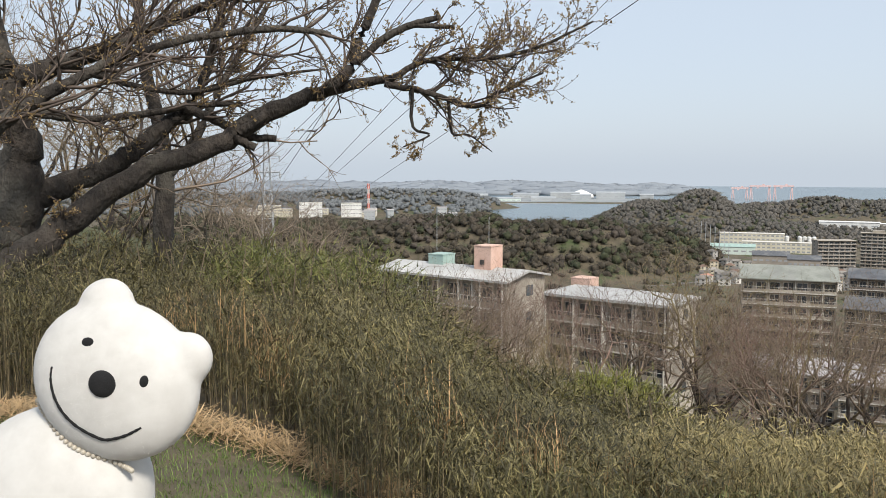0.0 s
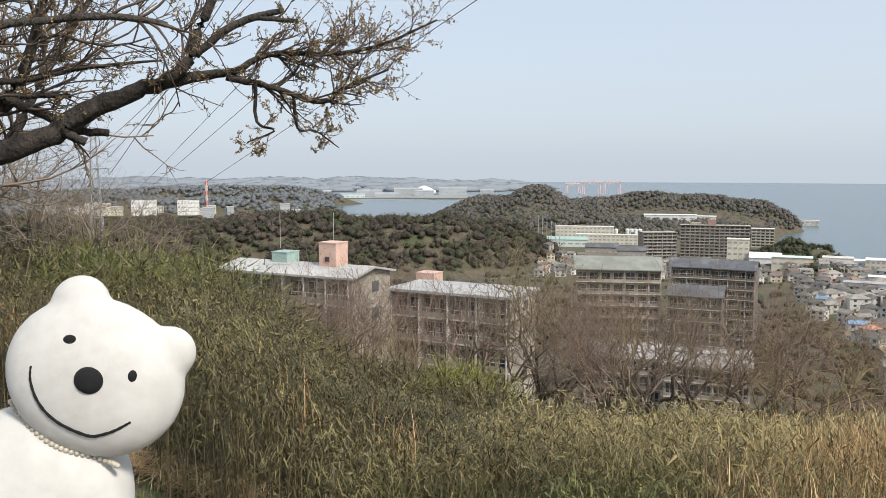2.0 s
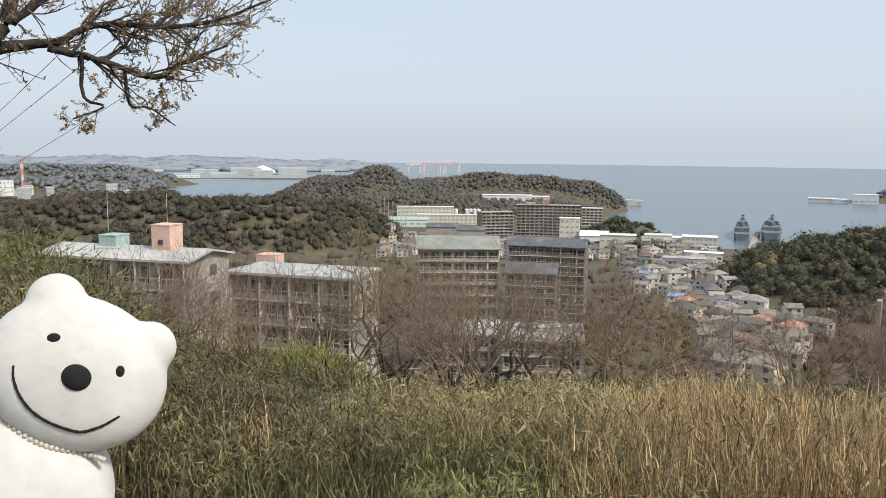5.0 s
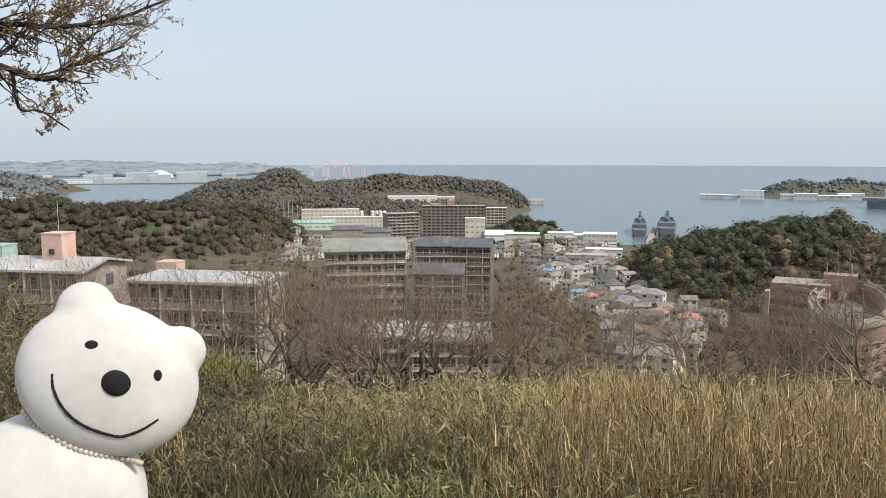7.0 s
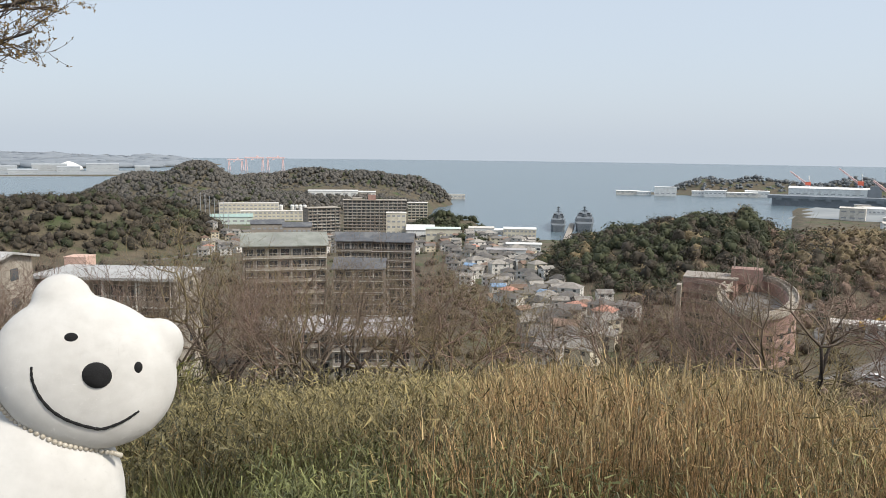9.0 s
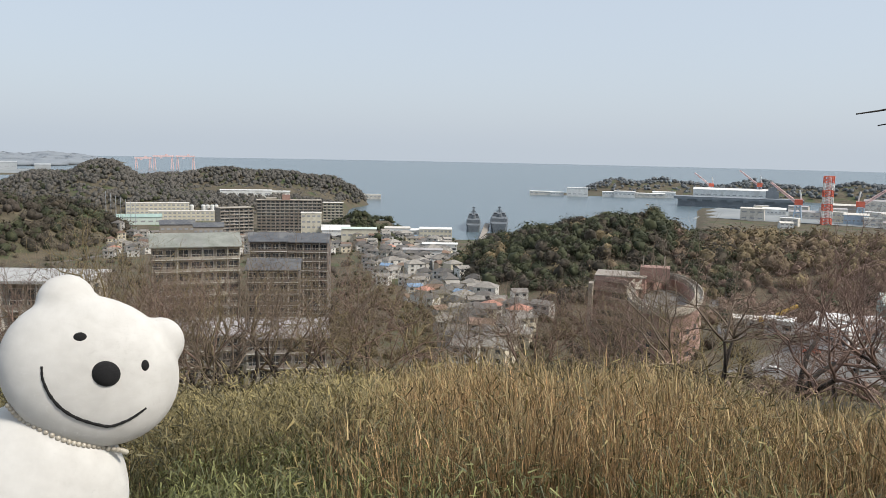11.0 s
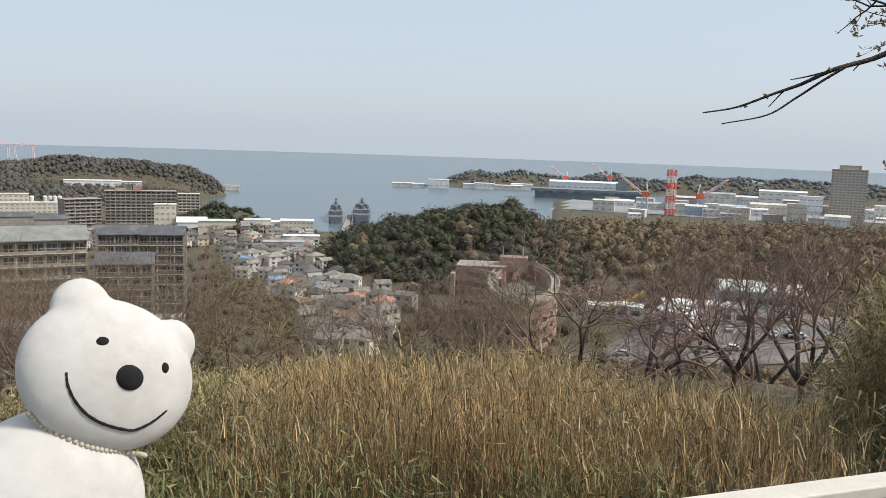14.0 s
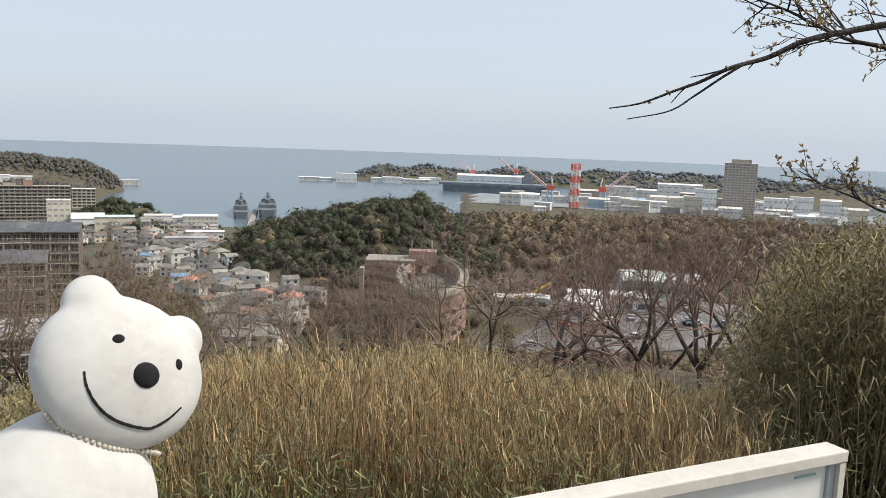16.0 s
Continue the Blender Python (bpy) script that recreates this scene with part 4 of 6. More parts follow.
TREE_LABELS = {"brown": "leafless brown tree on the slope below the lookout", "olive": "leafless tree with yellow-olive buds on the slope", "red": "leafless tree with reddish twigs on the slope", "grove": "spreading dark-stemmed tree with reddish bare twigs", "pale": "pale leafless sapling behind the cherry tree"}
KITS = {}
for n, (key, m) in enumerate((("brown", M_TWIG), ("olive", M_TWIG_OLIVE), ("red", M_TWIG_RED), ("pale", M_TWIG_PALE), ("grove", M_TWIG_RED))):
    KITS[key] = [bare_tree_kit(40 + 10 * n + k, m, M_BARK_SLOPE, 8.0, (0.85, 1.0, 1.15)[k] * (0.72 if key == "grove" else 1.0), 5 if key == "pale" else 6, 0.0185 if key == "grove" else 0.0125 if key == "pale" else 0.0155) for k in range(3)]


def put_bare(key, az, r, dep, seed):
    """A bare tree whose top stands dep degrees below the horizon."""
    r = 43 + (r - 24) * 0.9 if -59 < az < 8 else r
    x, y, _ = at(az, r)
    z = float(ground(x, y))
    dep -= 1.7 if -58 < az < 8 else 0.3
    h = max(2.5, EYE - r * math.tan(radians(dep)) - z)
    kit = KITS[key][seed % 3]
    s = h / kit["reach"]
    ob = copy_thing(kit, Matrix.Identity(4)) if kit.get("used") else kit
    kit["used"] = 1
    ob.matrix_basis = Matrix.LocRotScale((x, y, z - 0.1), Euler((0, 0, seed * 2.4)), (s, s, s))
    tagged(ob, TREE_LABELS[key], "tree", "bare trees on the slope")
    return ob


gt = np.random.default_rng(5)
seed = 0
for az, r, dep, key in [(3, 36, 9.8, "brown"), (-3.6, 25, 9.0, "brown"), (-2.0, 28, 9.6, "brown"), (-10.2, 33, 8.9, "red"), (-14.0, 36, 9.2, "brown"), (-18.2, 38, 7.5, "olive"), (-22.5, 30, 9.4, "red"), (-26.8, 29, 9.0, "brown"), (-31.5, 31, 10.0, "red"), (-35, 36, 9.4, "olive"), (-38.5, 42, 10.8, "olive"), (-42, 40, 12.5, "brown"),
                        (-48.5, 34, 11.6, "brown"), (-52.5, 31, 10.2, "red"), (-7.5, 24, 12.5, "olive"), (-24.6, 24, 12.2, "brown"), (-33.5, 25, 12.8, "olive"),
                        (-60.5, 27, 6.2, "brown"), (-5, 34, 8.9, "brown"), (-1.2, 31, 10.4, "olive"), (-24.6, 33, 9.8, "olive"), (-29, 30, 9.9, "brown"), (-67.0, 32, 6.4, "red"), (-72.4, 31, 5.6, "red"), (-77, 26, 4.8, "grove"), (-55.8, 33, 10.4, "brown"), (-58.6, 29, 10.0, "olive"), (-45.5, 36, 13.0, "olive"), (-63.3, 23, 5.2, "grove"), (-70.3, 25, 4.9, "grove"), (-74.6, 24, 4.3, "grove"), (-79, 29, 4.4, "grove"), (-84.5, 30, 4.8, "grove"),
                        (13, 17, 1.6, "pale"), (16, 18, 0.2, "pale"), (20, 17, -4.0, "pale"), (24, 19, -7.5, "pale"), (28, 18, -9.0, "pale"), (10.5, 20, 2.4, "pale"), (32, 20, -8, "olive"), (18, 20, -3.5, "pale"), (22, 22, -7, "pale"), (26, 22, -10, "pale"), (14.5, 22, 0.8, "pale"), (30, 24, -10, "brown"), (12, 24, 1.6, "brown"), (21, 15, -3, "olive"), (27, 15, -6, "pale")]:
    put_bare(key, az, r, dep, seed)
    seed += 1
for az in np.arange(2.0, -58.0, -7.0):
    if not -47 < az < -38:
        put_bare(("brown", "olive", "brown", "red")[gt.integers(4)], az + gt.uniform(-0.6, 0.6), gt.uniform(32, 42), float(np.interp(az, [-60, -50, -38, -30, -22, -18, -10, 0, 5], [9.6, 10.6, 10.6, 9.8, 9.2, 8.0, 8.8, 9.4, 9.8])) + gt.uniform(-0.3, 0.9), seed)
        seed += 1


# ---- grasses and bamboo grass at the edge of the lookout ----
TOP_AZ = [-95, -84, -80, -78, -76.3, -70, -61, -58, -45, -38, -33, -24, -16, -9, -4, -1.5, 1, 5, 10, 14, 20, 27, 40]
TOP_DEP = [4.5, 5.2, 7.0, 10.5, 16.2, 16.0, 15.6, 14.6, 15.0, 15.2, 16.4, 17.0, 16.8, 16.2, 15.2, 12.8, 10.2, 8.8, 8.2, 7.6, 7.0, 6.4, 6]


def room(az, r, x, y):
    """The height that plants reach over the ground there."""
    return EYE - r * np.tan(np.radians(np.interp(az, TOP_AZ, TOP_DEP))) - ground(x, y)


def spots_in(n, a0, a1, r0, r1, g):
    az, r = g.uniform(a0, a1, n), np.sqrt(g.uniform(r0 ** 2, r1 ** 2, n))
    x, y = -np.sin(np.radians(az)) * r, np.cos(np.radians(az)) * r
    return az, r, x, y, ground(x, y)


def blades(name, label, mat, x, y, z, h, width, g, lean=0.35, levels=4):
    n = len(x)
    a = g.uniform(0, 2 * np.pi, n)
    wa = a + np.pi / 2 + g.normal(size=n) * 0.4
    bend = lean * g.uniform(0.1, 1.0, n)
    s = np.linspace(0, 1, levels)
    px = x[:, None] + (np.cos(a) * bend * h)[:, None] * s ** 2
    py = y[:, None] + (np.sin(a) * bend * h)[:, None] * s ** 2
    pz = z[:, None] + h[:, None] * (s - 0.25 * bend[:, None] * s ** 2) - 0.03
    w = width * g.uniform(0.6, 1.4, n)[:, None] * (1 - s * 0.97) * 0.5
    ox, oy = np.cos(wa)[:, None] * w, np.sin(wa)[:, None] * w
    V = np.stack([np.stack([px - ox, py - oy, pz], -1), np.stack([px + ox, py + oy, pz], -1)], 2).reshape(-1, 3)
    k = np.arange(n)[:, None] * 2 * levels + np.arange(levels - 1)[None] * 2
    F = np.stack([k, k + 1, k + 3, k + 2], -1).reshape(-1, 4)
    return tagged(new(name, mesh(name, V, F, mat, True)), label, "grass", kind="stuff")


def bamboo(name, label, x, y, z, h, g, per=11, leaf=0.15, mat=None):
    """Thin leaning stems with drooping pointed leaves over their upper parts."""
    n = len(x)
    blades(name + "_stems", "thin dry stems in the " + label, M_BAMBOO_DRY, x, y, z, h * 0.97, 0.007, g, 0.22)
    m = n * per
    i = np.repeat(np.arange(n), per)
    s = 1 - g.random(m) ** 1.4 * 0.85
    a = g.uniform(0, 2 * np.pi, m)
    spread = 0.10 * h[i] * s
    b = np.stack([x[i] + g.normal(size=m) * spread, y[i] + g.normal(size=m) * spread, z[i] + h[i] * s], -1)
    d = np.stack([np.cos(a), np.sin(a), g.normal(size=m) * 0.6 - 0.4], -1)
    L = leaf * g.uniform(0.5, 1.5, (m, 1))
    e = np.stack([-np.sin(a), np.cos(a), g.normal(size=m) * 0.6], -1) * L * 0.06
    tip = b + d * L + np.array((0, 0, -0.3)) * L
    V = np.stack([b + e, tip, b - e], 1).reshape(-1, 3)
    T = np.arange(3 * m).reshape(-1, 3)
    tagged(new(name, mesh(name, V, T, mat or M_BAMBOO)), label, "bamboo grass", kind="stuff")


def plant_lookout():
    g = np.random.default_rng(77)
    # thicket of bamboo grass towards the cherry tree
    az, r, x, y, z = spots_in(6600, -14, 36, 4.0, 9.0, g)
    h = np.clip(room(az, r, x, y) * (g.uniform(0.72, 1.02, len(x)) + 0.24 * np.sin(x * 2.1 + np.sin(y * 1.7)) * np.sin(y * 2.6)), 0.3, 3.2)
    ok = (r > np.interp(az, [-14, 0, 5, 9, 18, 36], [3.5, 4.2, 4.75, 5.15, 5.95, 7.4]))
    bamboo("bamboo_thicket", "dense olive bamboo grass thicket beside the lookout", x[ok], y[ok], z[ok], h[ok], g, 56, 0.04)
    az, r, x, y, z = spots_in(3600, -36, 8, 3.3, 6.6, g)
    h = np.clip(room(az, r, x, y) * (g.uniform(0.62, 1.0, len(x)) + 0.3 * np.sin(x * 2.7 + np.sin(y * 1.9)) * np.sin(y * 3.1)), 0.2, 1.3)
    ok = r > np.interp(az, [-36, -8, 2, 8], [2.7, 3.1, 3.7, 4.4])
    for side, word, leaves in ((az > -17 + 4 * np.sin(r * 5), "low dark olive", M_BAMBOO), (az <= -17 + 4 * np.sin(r * 5), "low yellow-olive", M_BRUSH)):
        q = ok & side
        bamboo("bamboo_thicket", word + " bamboo grass on the lookout's edge", x[q], y[q], z[q], h[q], g, 64, 0.036, leaves)
    az, r, x, y, z = spots_in(9000, -34, 20, 3.6, 7.4, g)
    h = np.clip(room(az, r, x, y) * (g.uniform(0.5, 1.0, len(x)) + 0.15 * np.sin(x * 2.7 + np.sin(y * 1.9))), 0.2, 2.0)
    ok = (r > np.interp(az, [-34, -8, 5, 9, 18, 20], [2.8, 3.3, 4.9, 5.3, 6.1, 6.3])) & (np.sin(x * 1.9 + 1.3 * np.sin(y * 1.4)) * np.sin(y * 2.2) > -0.1)
    blades("dry_grass", "dry stalks standing in the bamboo grass", M_GRASS_DRY, x[ok], y[ok], z[ok] + h[ok] * 0.55, h[ok] * 0.45, 0.006, g, 0.9, 4)
    # taller clump past the notice board
    az, r, x, y, z = spots_in(3000, -98, -76.5, 3.4, 5.4, g)
    h = np.clip(room(az, r, x, y) * g.uniform(0.8, 1.08, len(x)), 0.3, 2.0)
    bamboo("bamboo_thicket", "tall olive bamboo grass clump past the notice board", x, y, z, h, g, 80, 0.034, M_BAMBOO_TALL)
    # dry meadow
    def meadow(n, a0, a1, low, high):
        az, r, x, y, z = spots_in(n, a0, a1, 2.6, 7.0, g)
        tuft = np.sin(x * 3.1 + np.sin(y * 2.3) * 2) * np.sin(y * 2.7 + 1.1) * 0.16 + np.sin(x * 7.3 + 2 * np.sin(y * 5.1)) * 0.08
        h = np.clip(room(az, r, x, y) * (low + (high - low) * g.random(n) ** 0.8 + tuft), 0.12, 1.3)
        keep = g.random(n) < np.interp(az, [-77.5, -75, -42, -36, -30], [0.5, 0.9, 1, 0.6, 0.0])
        return x[keep], y[keep], z[keep], h[keep]

    x, y, z, h = meadow(80000, -77.5, -30, 0.3, 0.96)
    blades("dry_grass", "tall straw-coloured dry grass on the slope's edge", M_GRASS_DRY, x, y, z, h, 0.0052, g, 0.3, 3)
    x, y, z, h = meadow(60000, -77.5, -30, 0.35, 0.92)
    up = g.uniform(0.3, 0.95, len(x))
    blades("dry_grass_leaves", "short curling dry leaves on the tall grass", M_GRASS_DRY, x, y, z + h * up, g.uniform(0.04, 0.12, len(x)), 0.0037, g, 1.2, 3)
    x, y, z, h = meadow(42000, -77.5, -30, 0.6, 1.0)
    up = g.uniform(0.62, 0.98, len(x))
    blades("grass_leaves", "arching yellow-green leaves at the top of the meadow", M_GRASS_TIP, x, y, z + h * up, g.uniform(0.05, 0.14, len(x)), 0.0042, g, 1.2, 3)
    az, r, x, y, z = spots_in(24000, -78, -8, 2.4, 6.6, g)
    h = np.clip(room(az, r, x, y) * g.uniform(0.25, 0.75, len(x)), 0.08, 0.7)
    blades("green_grass", "green blades among the dry grass", M_GRASS_GREEN, x, y, z, h, 0.009, g, 0.7, 3)
    az, r, x, y, z = spots_in(1900, -84, -28, 2.6, 6.4, g)
    h = np.clip(room(az, r, x, y) * g.uniform(0.6, 1.06, len(x)), 0.2, 1.3)
    bamboo("meadow_bamboo", "green bamboo leaves standing among the dry grass", x, y, z, h, g, 16, 0.04, M_BAMBOO_TALL)
    az, r, x, y, z = spots_in(4200, -80, -20, 2.3, 5.0, g)
    h = np.clip(room(az, r, x, y) * g.uniform(0.2, 0.72, len(x)), 0.1, 0.62)
    bamboo("meadow_bamboo", "low green bamboo leaves at the foot of the dry grass", x, y, z, h, g, 34, 0.036, M_GRASS_GREEN)
    # mown lawn with cut straw
    az, r, x, y, z = spots_in(30000, 4, 40, 3.0, 6.9, g)
    ok = r < np.interp(az, [0, 5, 9, 14, 18, 30, 40], [4.2, 4.6, 5.0, 5.4, 5.8, 6.9, 7])
    x, y, z = x[ok], y[ok], z[ok]
    blades("lawn", "short green lawn of the lookout", M_LAWN, x, y, z, g.uniform(0.04, 0.11, len(x)), 0.007, g, 0.8, 3)
    az, r, x, y, z = spots_in(30000, 0, 30, 3.9, 7.2, g)
    edge = np.interp(az, [0, 5, 9, 14, 18, 30], [4.2, 4.6, 5.0, 5.4, 5.8, 6.9])
    ok = np.abs(r - edge + 0.08) < 0.22 * g.random(len(r)) + 0.04
    x, y, z = x[ok], y[ok], z[ok]
    n = len(x)
    a, L = g.uniform(0, 6.28, n), g.uniform(0.04, 0.13, n)
    d = np.stack([np.cos(a), np.sin(a), g.normal(size=n) * 0.3], -1) * L[:, None]
    e = np.stack([-np.sin(a), np.cos(a), np.zeros(n)], -1) * 0.0022
    c = np.stack([x, y, z + g.uniform(0.02, 0.13, n)], -1)
    V = np.stack([c - d - e, c + d - e, c + d + e, c - d + e], 1).reshape(-1, 3)
    tagged(new("cut_straw", mesh("cut_straw", V, np.arange(4 * n).reshape(-1, 4), M_STRAW)), "loose heaps of cut yellow straw on the lawn's edge", "straw", kind="stuff")


plant_lookout()


# ---- brush on the slope below ----
def brush(name, label, mat, n, a0, a1, r0, r1, d0, d1, g, size=0.14, leaf=28):
    az, r, x, y, z = spots_in(n, a0, a1, r0, r1, g)
    dep = np.interp(az, TOP_AZ, TOP_DEP) + g.uniform(d0, d1, n)
    h = EYE - r * np.tan(np.radians(dep)) - z
    ok = h > 0.4
    az, r, x, y, z, h = (v[ok] for v in (az, r, x, y, z, h))
    h = np.minimum(h, 5.0)
    n = len(x)
    m = n * leaf
    i = np.repeat(np.arange(n), leaf)
    d = g.normal(size=(m, 3))
    d /= np.linalg.norm(d, axis=1)[:, None]
    rad = np.minimum(0.45 * h[i], 0.9)
    c = np.stack([x[i], y[i], z[i] + h[i] - rad], -1) + d * (rad * g.uniform(0.5, 1.05, m))[:, None]
    w = np.cross(d, g.normal(size=(m, 3)))
    w /= np.linalg.norm(w, axis=1)[:, None]
    L = size * g.uniform(0.5, 1.5, (m, 1)) * (r[i] / 10)[:, None] ** 0.5
    t = d * 0.4 + g.normal(size=(m, 3)) * 0.5
    V = np.stack([c - w * L * 0.09, c + w * L * 0.09, c + t * L * 1.7], 1).reshape(-1, 3)
    tagged(new(name, mesh(name, V, np.arange(3 * m).reshape(-1, 3), mat)), label, "brush", kind="stuff")
    st = Shape()
    for k in range(0, n, 4):
        a = g.uniform(0, 6.28)
        st.tube([(x[k], y[k], z[k] - 0.2), (x[k] + 0.2 * math.cos(a), y[k] + 0.2 * math.sin(a), z[k] + h[k] * 0.5), (x[k] + 0.35 * math.cos(a), y[k] + 0.35 * math.sin(a), z[k] + h[k] * 0.95)], [0.016, 0.01, 0.004], 3)
    tagged(new(name + "_stems", st.mesh(name + "_stems", M_TWIG)), "thin brown stems in the brush", "brush", kind="stuff")


gb = np.random.default_rng(91)
brush("slope_brush", "olive-green brush on the slope below the lookout", M_BAMBOO, 800, -17, 12, 7.5, 14, -3.0, 0.5, gb, 0.07, 130)
brush("slope_brush", "low olive brush on the slope below the flats", M_BRUSH, 360, -36, -16, 7.5, 13, -0.6, 1.0, gb, 0.07, 120)
brush("slope_brush", "olive brush at the foot of the meadow", M_BRUSH, 500, -90, -36, 8, 14, -0.6, 1.5, gb, 0.07, 120)
brush("young_shrub", "bright yellow-green shrub in young leaf on the slope", M_SHRUB, 16, -14.5, -9.5, 11, 13, -3.6, -2.2, gb, 0.07, 700)
brush("slope_brush", "brown dry brush on the slope below the lookout", M_TWIG_OLIVE, 600, -90, 10, 9, 16, -0.7, 1.2, gb, 0.066, 120)
brush("slope_brush", "green shrubs down the slope", M_EVERGREEN, 300, -90, 12, 8, 17, -0.9, 1.2, gb, 0.07, 130)
brush("hillside_bushes", "mixed green and brown bushes on the hillside", M_BAMBOO, 800, 4, 40, 8.5, 16, -3.4, 0.5, gb, 0.07, 130)
brush("evergreen_bush", "leafy yellow-green evergreen bush behind the thicket", M_LEAFY, 90, 3.4, 13.5, 9.5, 12.5, -4.3, -0.5, gb, 0.07, 420)


# ---- the notice board ----
def notice_board():
    top = tagged(new("notice_board"), "white painted wooden notice board frame with a pale sheet", "notice board")
    R = Vector((1.729, 0.252, 0))
    ax = Vector((-0.541, 0.321, 0)).normalized()
    ay = Vector((-ax.y, ax.x, 0))
    if ay.dot(Vector((1, 0.3, 0))) < 0:
        ay = -ay
    zt = 79.386
    gz = float(ground(R.x, R.y))
    top.matrix_basis = Matrix(((ax.x, ay.x, 0, R.x), (ax.y, ay.y, 0, R.y), (0, 0, 1, gz), (0, 0, 0, 1)))
    h, L, d = zt - gz, 1.35, 0.058
    cap = Shape().box(-0.004, L, 0, d, h - 0.026, h)
    ob = part("top_rail", cap.mesh("top_rail", M_BOARD), top, "white rail with flaking paint")
    bv = ob.modifiers.new("bevel", "BEVEL")
    bv.width, bv.segments = 0.003, 2
    for x in (0.0, L - 0.05):
        part("post", Shape().box(x, x + 0.017, 0.002, d - 0.004, -0.3, h - 0.0265).mesh("post", M_BOARD), top)
        part("post", Shape().box(x + 0.019, x + 0.036, 0.012, d - 0.006, -0.3, h - 0.0265).mesh("post", M_METAL), top, "grey inner post")
    part("bottom_rail", Shape().box(0.04, L - 0.06, 0.006, d - 0.004, 0.25, 0.29).mesh("bottom_rail", M_BOARD), top)
    panel = part("panel", Shape().box(0.037, L - 0.052, 0.02, 0.03, 0.291, h - 0.0265).mesh("panel", M_PANEL), top, "pale grey-blue notice sheet")
    part("printed_bar", Shape().box(0.07, 0.13, 0.0165, 0.0195, h - 0.05, h - 0.045).mesh("printed_bar", M_TEAL), panel, "small teal printed bar")
    for z in (h - 0.013, h - 0.04):
        part("screw", Shape().tube([(-0.006, d * 0.5, z), (0.0, d * 0.5, z)], 0.0035, 8).mesh("screw", M_METAL), top)


notice_board()


# ---- bare branch reaching in over the notice board ----
def reaching_branch():
    g = np.random.default_rng(31)
    root = at(-93, 7.6, 75.0)
    top = tagged(new("bare_tree"), "young bare tree whose thin budding branches reach over the meadow", "tree")
    top.location = root
    o = np.array(root)
    a = lambda az, dep, r: np.array(at(az, r, EYE - r * math.tan(radians(dep)))) - o

    def branch(pts, r0, r1):
        line = spline(pts)
        part("branch", Shape().tube(line, np.linspace(r0, r1, len(line)), 6).mesh("branch", M_BARK, True), top)
        return line

    part("trunk", Shape().tube([(0, 0, -0.5), (0.04, 0.06, 2.2), (-0.1, 0, 4.4), (0, -0.1, 6.6)], [0.13, 0.11, 0.085, 0.05], 8).mesh("trunk", M_BARK, True), top)
    hub = [(0.0, -0.05, 5.2)]
    main = branch(hub + [a(-86.17, -8.24, 6.63), a(-83.72, -8.14, 6.30), a(-81.00, -7.74, 6.20), a(-78.42, -7.17, 6.00), a(-76.29, -6.16, 5.90), a(-74.06, -5.50, 5.80), a(-72.15, -4.56, 5.77), a(-70.54, -3.94, 5.73), a(-68.35, -3.06, 5.68), a(-66.24, -2.66, 5.62)], 0.032, 0.0048)
    branch([a(-74.75, -5.69, 5.80), a(-73.40, -4.77, 5.77), a(-71.85, -3.63, 5.73), a(-70.26, -2.58, 5.68), a(-67.50, -1.96, 5.62)], 0.011, 0.004)
    for spur in ([a(-73.78, -5.39, 5.80), a(-72.48, -5.05, 5.79), a(-71.51, -4.85, 5.77)], [a(-72.15, -4.56, 5.77), a(-71.26, -4.18, 5.75), a(-70.34, -3.11, 5.74)], [a(-76.29, -6.16, 5.90), a(-75.61, -5.94, 5.88), a(-75.13, -5.40, 5.87)]):
        branch(spur, 0.0075, 0.0035)
    up = branch(hub + [a(-86.16, -5.62, 6.88), a(-83.19, -6.67, 6.65), a(-81.09, -7.19, 6.54), a(-79.04, -8.12, 6.42), a(-77.28, -9.05, 6.30), a(-74.80, -10.01, 6.17)], 0.024, 0.0055)
    low = branch([(-0.05, 0.0, 3.9)] + [a(-86.51, 3.74, 6.90), a(-84.00, 3.40, 6.68), a(-82.65, 2.78, 6.58), a(-80.61, 1.99, 6.48), a(-78.77, 1.06, 6.37)], 0.016, 0.0033)
    low2 = branch([(0.0, 0.03, 3.2)] + [a(-87.13, 4.03, 6.89), a(-84.97, 4.46, 6.67), a(-82.89, 5.46, 6.45), a(-80.63, 6.10, 6.33)], 0.014, 0.0033)
    twigs, buds = [], []
    for line, n, size in ((up[6:36], 16, 0.55), (main[6:26], 5, 0.42), (low[6:], 6, 0.3), (low2[6:], 3, 0.26)):
        for k in range(n):
            i = int(g.uniform(0.05, 0.95) * (len(line) - 1))
            t = line[i + 1] - line[i]
            t /= np.linalg.norm(t)
            sprout(g, line[i], t + g.normal(size=3) * 0.4, size * g.uniform(0.5, 1.2), 0.007, twigs, buds, 1, 0.35)
    for k in range(7):
        buds.append(main[-8 - 4 * k])
    part("twig_crown", tubes("twigs", M_BARK, twigs), top)["kind"] = "stuff"
    part("bud_cover", flecks("buds", M_BUD, buds, 0.035, g, 2), top)["kind"] = "stuff"


reaching_branch()


